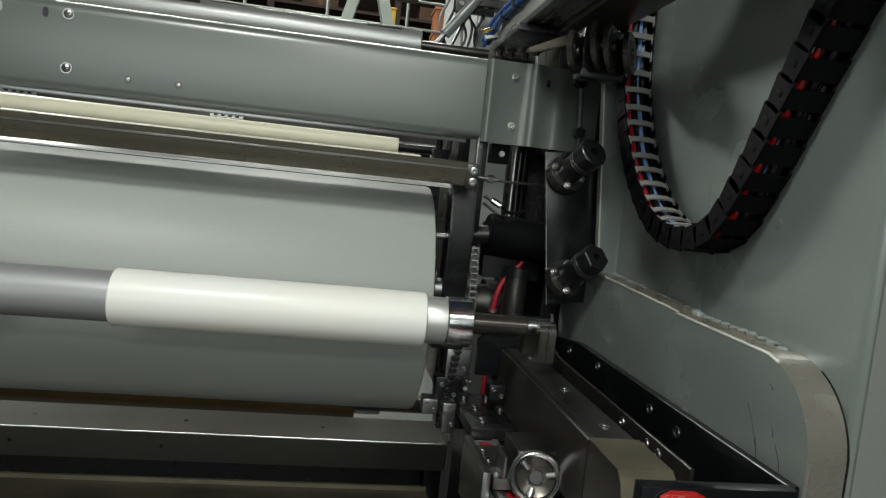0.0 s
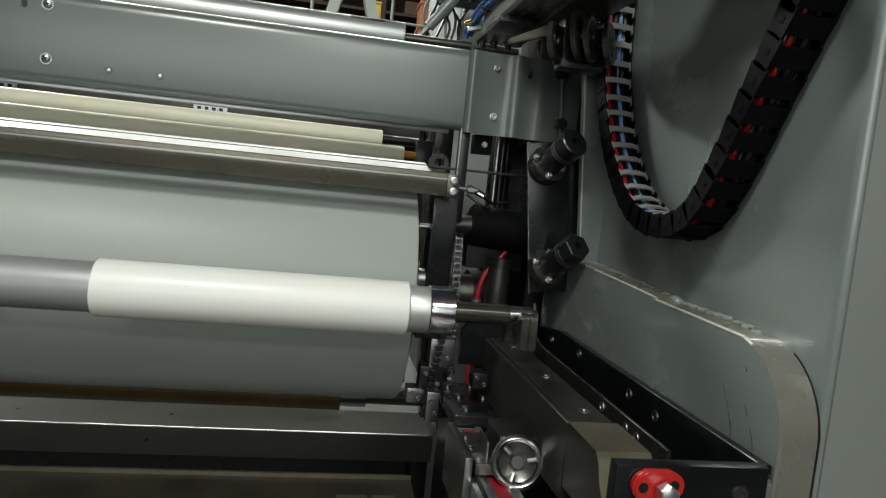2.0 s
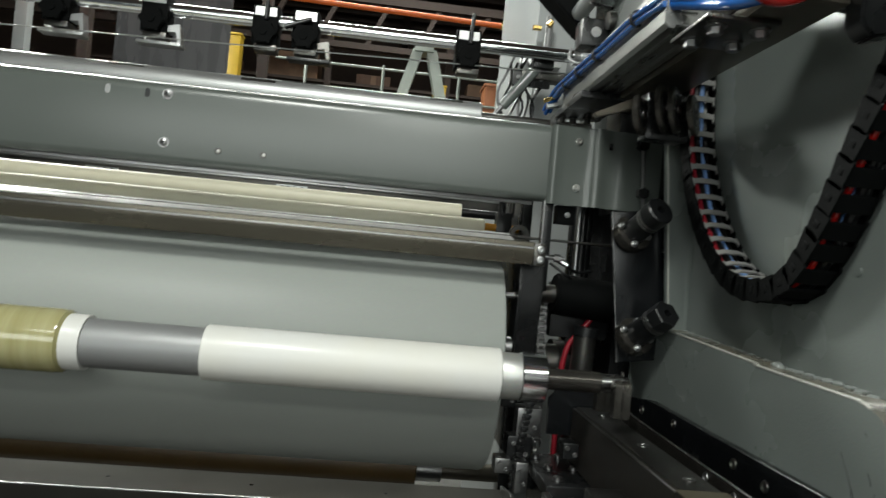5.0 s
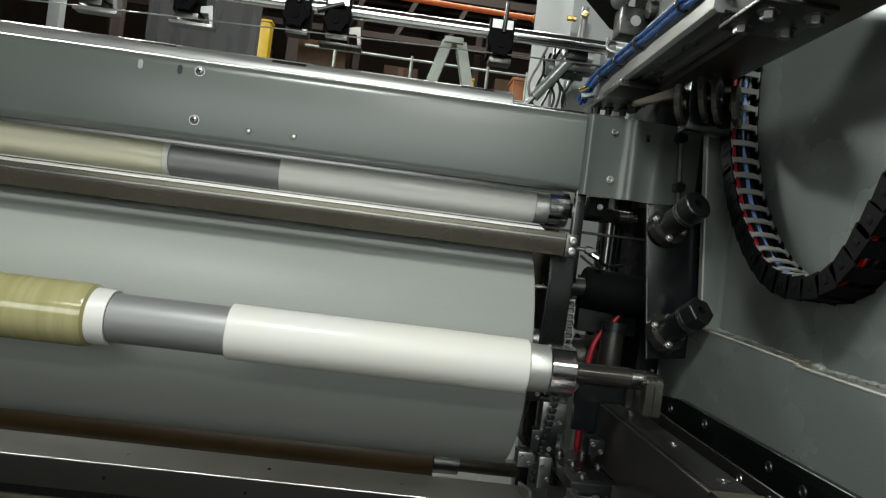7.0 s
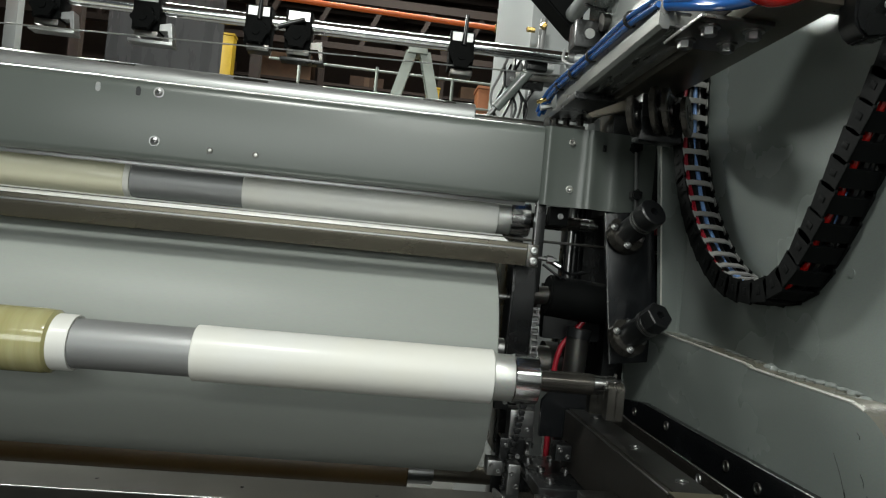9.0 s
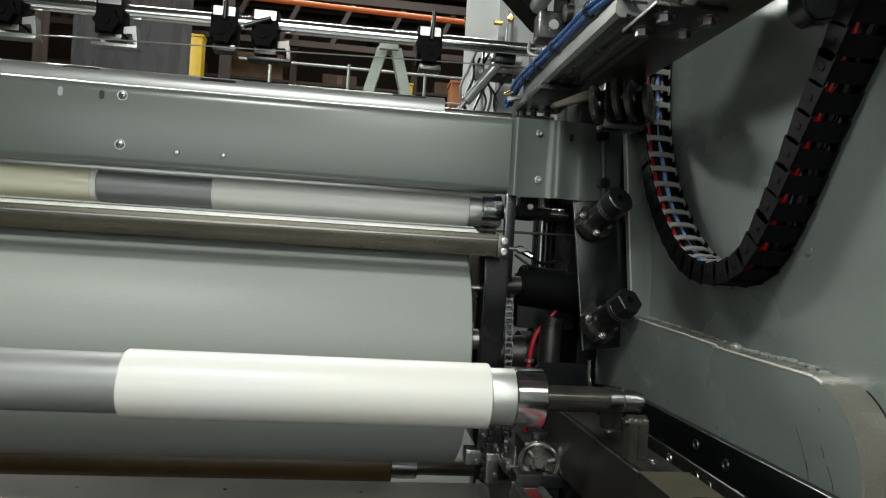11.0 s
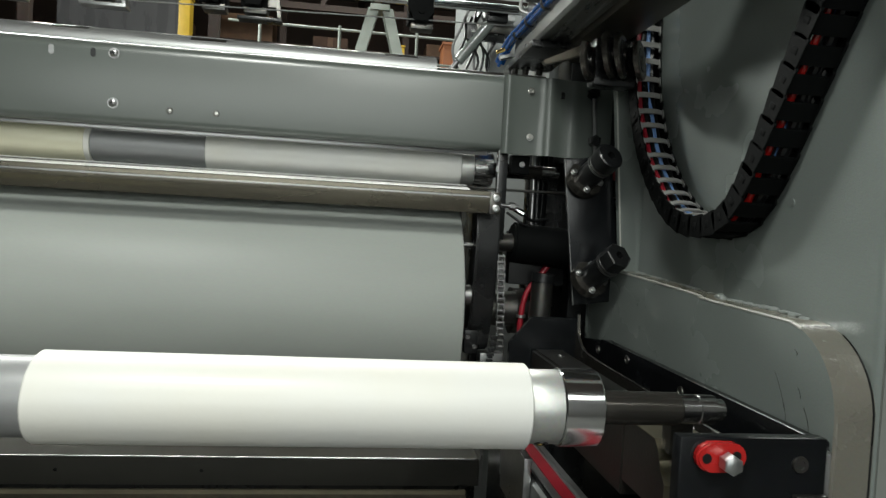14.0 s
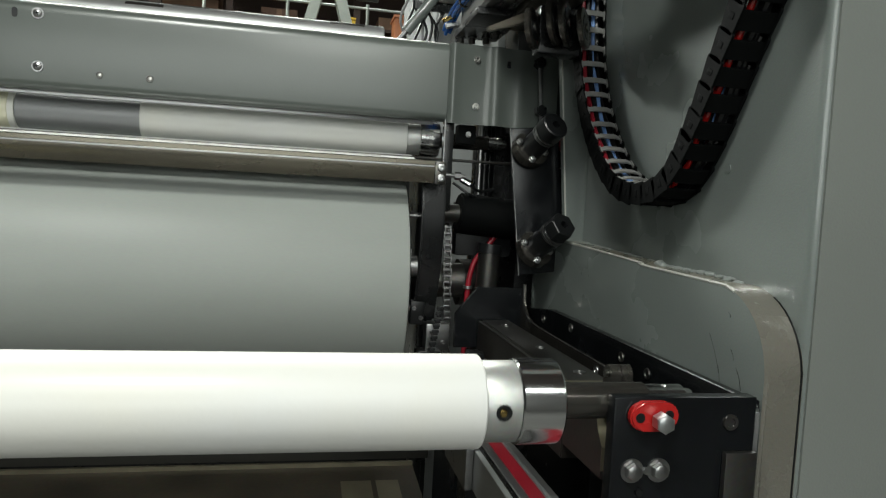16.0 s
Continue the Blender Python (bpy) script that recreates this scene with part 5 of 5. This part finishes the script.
def drag_chain():
    """Hanging energy chain, in links, with red and blue cables inside."""
    X = 0.566
    ctrl = [(X, 1.30, 1.72), (X, 1.298, 1.62), (X, 1.28, 1.52), (X, 1.235, 1.42), (X, 1.165, 1.335), (X, 1.085, 1.280), (X, 1.00, 1.264), (X, 0.925, 1.283), (X, 0.870, 1.345), (X, 0.81, 1.445), (X, 0.745, 1.55), (X, 0.69, 1.64), (X, 0.64, 1.72)]
    path = spline(ctrl, 24)
    d = thing("cable_chain", (X, 1.0, 1.264), "black hanging cable chain with grey crossbars and coloured cables", "cable chain")
    pitch, w, t = 0.0355, 0.025, 0.0175
    s, last, k = 0.0, path[0], 0
    for i in range(1, len(path)):
        s += (path[i] - last).length
        last = path[i]
        if s < pitch:
            continue
        s -= pitch
        tan = (path[min(i + 2, len(path) - 1)] - path[max(i - 2, 0)]).normalized()
        out = Vector((0, tan.z, -tan.y))           # towards the outside of the bend
        if out.dot(Vector((X, 1.0, 1.5)) - path[i]) > 0:
            out = -out
        m = Matrix((( 1, tan.x, out.x, path[i].x), (0, tan.y, out.y, path[i].y), (0, tan.z, out.z, path[i].z), (0, 0, 0, 1)))
        p = pitch
        cheek = [(-0.60 * p, -t * 0.74), (-0.50 * p, -t * 0.84), (0.30 * p, -t * 1.0), (0.48 * p, -t * 1.08), (0.55 * p, -t * 0.90), (0.60 * p, 0.0), (0.55 * p, t * 0.90), (0.48 * p, t * 1.06), (-0.50 * p, t * 0.90), (-0.60 * p, t * 0.78)]
        bm = B()
        for sx in (-1, 1):
            prism(bm, cheek, "x", sx * w - 0.0018, sx * w + 0.0018, 0.0005)
            box(bm, sx * w - 0.0028, sx * w + 0.0028, -p * 0.12, p * 0.12, -t * 0.34, t * 0.34, 0.001)
        # outer bar, bowed, with open slots before and after it
        prism(bm, [(-w, t * 0.84), (-w * 0.5, t * 0.98), (w * 0.5, t * 0.98), (w, t * 0.84), (w, t * 0.70), (-w, t * 0.70)], "y", -p * 0.36, p * 0.34, 0.0006)
        bmesh.ops.transform(bm, matrix=m, verts=bm.verts)
        link = part("link", bm, PLASTIC, d)
        # inner grey bar with its hooked ends
        bm = prism(B(), [(-w + 0.001, -t * 0.86), (-w * 0.5, -t * 1.10), (w * 0.5, -t * 1.10), (w - 0.001, -t * 0.86), (w - 0.001, -t * 0.76), (w * 0.5, -t * 0.96), (-w * 0.5, -t * 0.96), (-w + 0.001, -t * 0.76)], "y", -0.0052, 0.0052, 0.0005)
        for sx in (-1, 1):
            box(bm, sx * (w - 0.0015) - 0.0013, sx * (w - 0.0015) + 0.0013, -0.006, 0.0125, -t * 1.0, -t * 0.72, 0.0005)
        bmesh.ops.transform(bm, matrix=m, verts=bm.verts)
        part("crossbar", bm, LINKGREY, link, "grey plastic crossbar")
        k += 1
    for n, (dx, du, mat, r) in enumerate(((-0.013, -0.004, REDTAPE, 0.0042), (0.005, -0.004, LIGHTBLUE, 0.0040), (-0.009, 0.004, REDHOSE, 0.0045), (0.015, 0.001, BLACK, 0.006), (0.008, 0.004, BLACK, 0.0065), (-0.003, -0.002, BLACK, 0.006))):
        pts = []
        for i in range(0, len(path), 12):
            tan = (path[min(i + 2, len(path) - 1)] - path[max(i - 2, 0)]).normalized()
            out = Vector((0, tan.z, -tan.y))
            if out.dot(Vector((X, 1.0, 1.5)) - path[i]) > 0:
                out = -out
            pts.append(path[i] + Vector((dx + 0.0018 * math.sin(i * 0.21 + n), 0, 0)) + out * (du + 0.0018 * math.sin(i * 0.13 + 2 * n)))
        part("cable", hose(B(), pts, r, 8, 5), mat, d)
    return d


# ---- rod with clamps behind ----
def back_rod():
    y, z = 2.25, 1.972
    r = thing("cross_rod", (0, y, z), "polished chrome cross rod behind the beam", "rod")
    part("rod", cyl(B(), (-2.6, y, z - 0.012), (0.60, y, z + 0.002), 0.022, seg=36), CHROME, r)
    part("stop", cyl(B(), (0.555, y, z), (0.575, y, z), 0.028, seg=24), STEEL, r)
    part("ferrule", cyl(B(), (0.575, y, z), (0.60, y, z), 0.014, seg=16), BRASS, r)
    for x, lever, hook in ((-1.45, 0, 1), (-1.073, 0, 1), (-0.78, 0, 1), (-0.442, 1, 0), (-0.317, 2, 1), (0.203, 1, 0)):
        c = thing("rod_clamp", (x, y, z), "black clamp block with star knob on the rod", "clamp", "rod clamps")
        part("block", box(B(), x - 0.040, x + 0.040, y - 0.034, y + 0.034, z - 0.085, z + 0.038, 0.003), PLASTIC, c)
        part("jaw", box(B(), x - 0.033, x + 0.033, y - 0.036, y - 0.0345, z + 0.004, z + 0.032), STEEL, c)
        bm = B()
        pts = []
        for k in range(24):
            rr = 0.036 + 0.006 * math.cos(6 * 2 * math.pi * k / 24)
            pts.append((x + rr * math.cos(2 * math.pi * k / 24), z - 0.052 + rr * math.sin(2 * math.pi * k / 24)))
        prism(bm, pts, "y", y - 0.06, y - 0.038, 0.003)
        part("knob", bm, PLASTIC, c)
        part("knob_cap", cyl(B(), (x, y - 0.064, z - 0.052), (x, y - 0.060, z - 0.052), 0.012, seg=16), PLASTIC, c)
        part("foot", box(B(), x - 0.03, x + 0.04, y - 0.035, y + 0.02, z - 0.105, z - 0.085, 0.003), DARKSTEEL, c)
        part("stem", cyl(B(), (x, y, z - 0.045), (x, y, z - 0.09), 0.014, seg=16), BLACK, c)
        if lever == 1:
            part("lever", cyl(B(), (x + 0.004, y - 0.045, z - 0.01), (x + 0.008, y - 0.05, z + 0.085), 0.0075, 0.006, seg=14), BLACK, c)
        elif lever == 2:
            part("lever", cyl(B(), (x + 0.02, y - 0.05, z + 0.005), (x - 0.06, y - 0.055, z - 0.03), 0.007, 0.009, seg=14), BLACK, c)
        if hook:
            part("blade_holder", prism(B(), [(x + 0.03, z - 0.06), (x + 0.075, z - 0.05), (x + 0.082, z - 0.11), (x + 0.072, z - 0.112), (x + 0.066, z - 0.075), (x + 0.03, z - 0.08)], "y", y - 0.02, y + 0.02, 0.001), ALU if x < -0.6 else DARKSTEEL, c)
            part("tray", box(B(), x - 0.05, x + 0.085, y - 0.03, y + 0.02, z - 0.122, z - 0.112, 0.002), ALU if x < -0.6 else BLACK, c)
    solid("thin_wire", cyl(B(), (-2.6, 2.2, 1.81), (0.6, 2.2, 1.903), 0.0022, seg=8), ALU, "thin taut steel wire", "wire")
    brk = thing("rod_bracket", (0.62, 2.3, 1.9), "grey bracket holding the rod and wires", "bracket")
    part("plate", box(B(), 0.598, 0.62, 2.08, 2.63, 1.66, 2.05, 0.003), COLUMN, brk)
    # far column, cylinder and fittings at the right end
    col = thing("far_side_frame", (0.75, 2.7, 0), "pale grey far side frame of the machine", "machine frame")
    part("panel", box(B(), 0.475, 1.2, 2.50, 3.4, 0, 2.6, 0.01), COLUMN, col)
    part("foot", box(B(), 0.45, 1.22, 2.47, 3.42, 0, 0.08, 0.01), BLACK, col)
    for z in (1.55, 1.95, 2.25):
        hex_bolt(col, (0.53, 2.50, z), (0, -1, 0), 0.012, 0.009, STEEL)
    cyl_ = thing("air_cylinder", (0.42, 2.3, 1.87), "grey air cylinder slanting behind the beam", "cylinder")
    part("barrel", cyl(B(), (0.345, 2.32, 1.80), (0.455, 2.30, 1.945), 0.018, seg=28), PAINT, cyl_)
    part("rod", cyl(B(), (0.345, 2.32, 1.80), (0.315, 2.33, 1.76), 0.009, seg=14), STEEL, cyl_)
    part("clevis", box(B(), 0.43, 0.50, 2.27, 2.33, 1.93, 1.975, 0.004), BLACK, cyl_)
    part("bracket", box(B(), 0.40, 0.56, 2.30, 2.36, 1.90, 1.93, 0.003), DARKSTEEL, cyl_)
    fit_ = thing("valve_fittings", (0.49, 2.4, 2.1), "brass valve fittings with hanging cables", "valve")
    part("rail", box(B(), 0.42, 0.56, 2.43, 2.505, 1.985, 2.01, 0.002), ALU, fit_)
    part("body", cyl(B(), (0.50, 2.42, 2.02), (0.505, 2.42, 2.16), 0.013, seg=16), GREYCABLE, fit_)
    part("brass_nut", cyl(B(), (0.495, 2.40, 2.12), (0.507, 2.40, 2.135), 0.011, seg=6), BRASS, fit_)
    part("brass_nut", cyl(B(), (0.445, 2.42, 2.115), (0.475, 2.42, 2.115), 0.010, seg=6), BRASS, fit_)
    rng = random.Random(3)
    for k in range(9):
        x = 0.365 + 0.012 * k
        z0 = rng.uniform(1.94, 2.01)
        part("cable", hose(B(), [(x, 2.34, z0), (x + rng.uniform(-0.03, 0.03), 2.33, z0 - 0.07), (x + rng.uniform(-0.05, 0.03), 2.34, z0 - 0.15), (x + rng.uniform(-0.05, 0.02), 2.36, z0 - 0.26)], 0.0045, 8, 5), (BLACK, GREYCABLE, BLACK)[k % 3], fit_)
    tb = thing("terminal_box", (0.42, 2.28, 1.90), "small black terminal bracket with screws", "bracket")
    part("plate", box(B(), 0.37, 0.50, 2.31, 2.33, 1.875, 1.93, 0.002), BLACK, tb)
    for k in range(3):
        socket_screw(tb, (0.39 + k * 0.04, 2.31, 1.903), (0, -1, 0), 0.006, 0.004, STEEL)


hall()
far_things()
side_frame()
guide_plate()
slide_rail()
cross_beam()
drum()
tray()
guide_rollers()
deflector()
stop_posts()
drive_side()
linear_slide()
carriage_ = slide_carriage()
loading_arm()
follower_wheels()
back_rod()
rear_ = shaft_prong("satin steel round-topped prong behind the shaft tip")
front_ = shaft_prong("satin steel round-topped prong in front of the shaft tip")
drag_chain()
bar_ = knife_bar()
cutter_ = cutter()
lower_ = winding_shaft(False)
upper_ = winding_shaft(True)


def motions():
    # lower shaft: rests on the drum, then rolls forward along the rails
    rows = [(0, 1.205, 1.077), (9.2, 1.205, 1.077), (9.8, 1.203, 1.077), (10.3, 1.15, 1.076), (10.8, 1.04, 1.072), (11.3, 0.935, 1.066),
            (11.5, 0.905, 1.064), (12.0, 0.833, 1.061), (12.5, 0.785, 1.054), (13.0, 0.785, 1.056), (13.5, 0.755, 1.055),
            (14.0, 0.732, 1.052), (14.3, 0.690, 1.045), (14.5, 0.666, 1.041), (15.0, 0.665, 1.039), (15.5, 0.664, 1.039), (16.0, 0.664, 1.039)]
    spin = [(0, 130), (9.8, 130), (11.3, 190), (11.5, 275), (11.7, 385), (12.6, 675), (13.5, 1095), (13.8, 1410), (13.9, 1485), (14.1, 1520), (14.6, 1560), (15.6, 1720), (16.0, 1800)]
    times = [0.0, 9.2, 9.5] + [9.8 + 0.1 * k for k in range(63)]
    col = [[r[k] for r in rows] for k in range(3)]
    turn = [[r[k] for r in spin] for k in range(2)]
    walk(lower_, [(t, pose(0, float(np.interp(t, col[0], col[1])), float(np.interp(t, col[0], col[2])), float(np.interp(t, turn[0], turn[1])), 0, 0)) for t in times])
    # the two prongs walk the shaft's tip along the rail
    rear = [(0, 1.250, 1.042), (9.8, 1.248, 1.042), (10.3, 1.195, 1.042), (10.8, 1.085, 1.041), (11.3, 0.980, 1.040), (11.5, 0.950, 1.038), (12.0, 0.878, 1.030), (12.5, 0.830, 1.020), (13.0, 0.828, 1.018), (13.5, 0.800, 1.014), (14.0, 0.775, 1.010), (16.0, 0.771, 1.010)]
    walk(rear_, [(t, pose(0, y, z)) for t, y, z in rear])
    front = [(0, 1.160, 1.050), (9.8, 1.158, 1.050), (10.3, 1.105, 1.040), (10.8, 0.995, 1.024), (11.3, 0.885, 1.013), (11.5, 0.855, 1.008), (12.0, 0.780, 0.990), (12.5, 0.735, 0.975), (13.0, 0.730, 0.970), (16.0, 0.715, 0.970)]
    walk(front_, [(t, pose(0, y, z)) for t, y, z in front])
    # the handwheel carriage runs back out of the way
    walk(carriage_, [(t, pose(0, y, 0)) for t, y in ((0, 0.0), (9.3, 0.0), (10.2, 0.12), (11.0, 0.26), (16.0, 0.26))])
    # upper shaft: lowered behind the beam onto the drum
    rows = [(0, 1.98), (1.5, 1.90), (2.4, 1.78), (2.7, 1.742), (2.9, 1.722), (3.1, 1.688), (3.5, 1.642), (4.0, 1.591), (4.5, 1.527), (5.0, 1.455), (5.2, 1.424), (5.6, 1.385), (6.0, 1.377), (6.4, 1.377), (6.8, 1.377), (16, 1.377)]
    walk(upper_, [(t, pose(0, 1.56, z, 150 + 70 * min(2.0, max(0.0, (t - 5.6) / 0.4)), 0, 0)) for t, z in rows])
    # cutting bar swings down at the start
    walk(bar_, [(0, pose(0, 1.342, 1.333, 8, 0, 0)), (0.35, pose(0, 1.342, 1.331, 8, 0, 0)), (0.6, pose(0, 1.342, 1.318, 5, 0, 0)), (0.85, pose(0, 1.342, 1.295, 0, 0, 0)), (1.1, pose(0, 1.342, 1.294, 0, 0, 0)), (16, pose(0, 1.342, 1.294, 0, 0, 0))])
    # cutter runs along the upper shaft once
    walk(cutter_, [(0, pose(-2.2, 1.492, 1.372)), (7.5, pose(-2.2, 1.492, 1.372)), (7.8, pose(-0.82, 1.492, 1.372)), (7.9, pose(-0.66, 1.492, 1.372)), (8.0, pose(-0.50, 1.492, 1.372)), (8.1, pose(-0.19, 1.492, 1.372)), (8.2, pose(0.13, 1.492, 1.372)), (8.3, pose(0.40, 1.492, 1.372)), (8.4, pose(0.645, 1.492, 1.372)), (16, pose(0.645, 1.492, 1.372))])


motions()
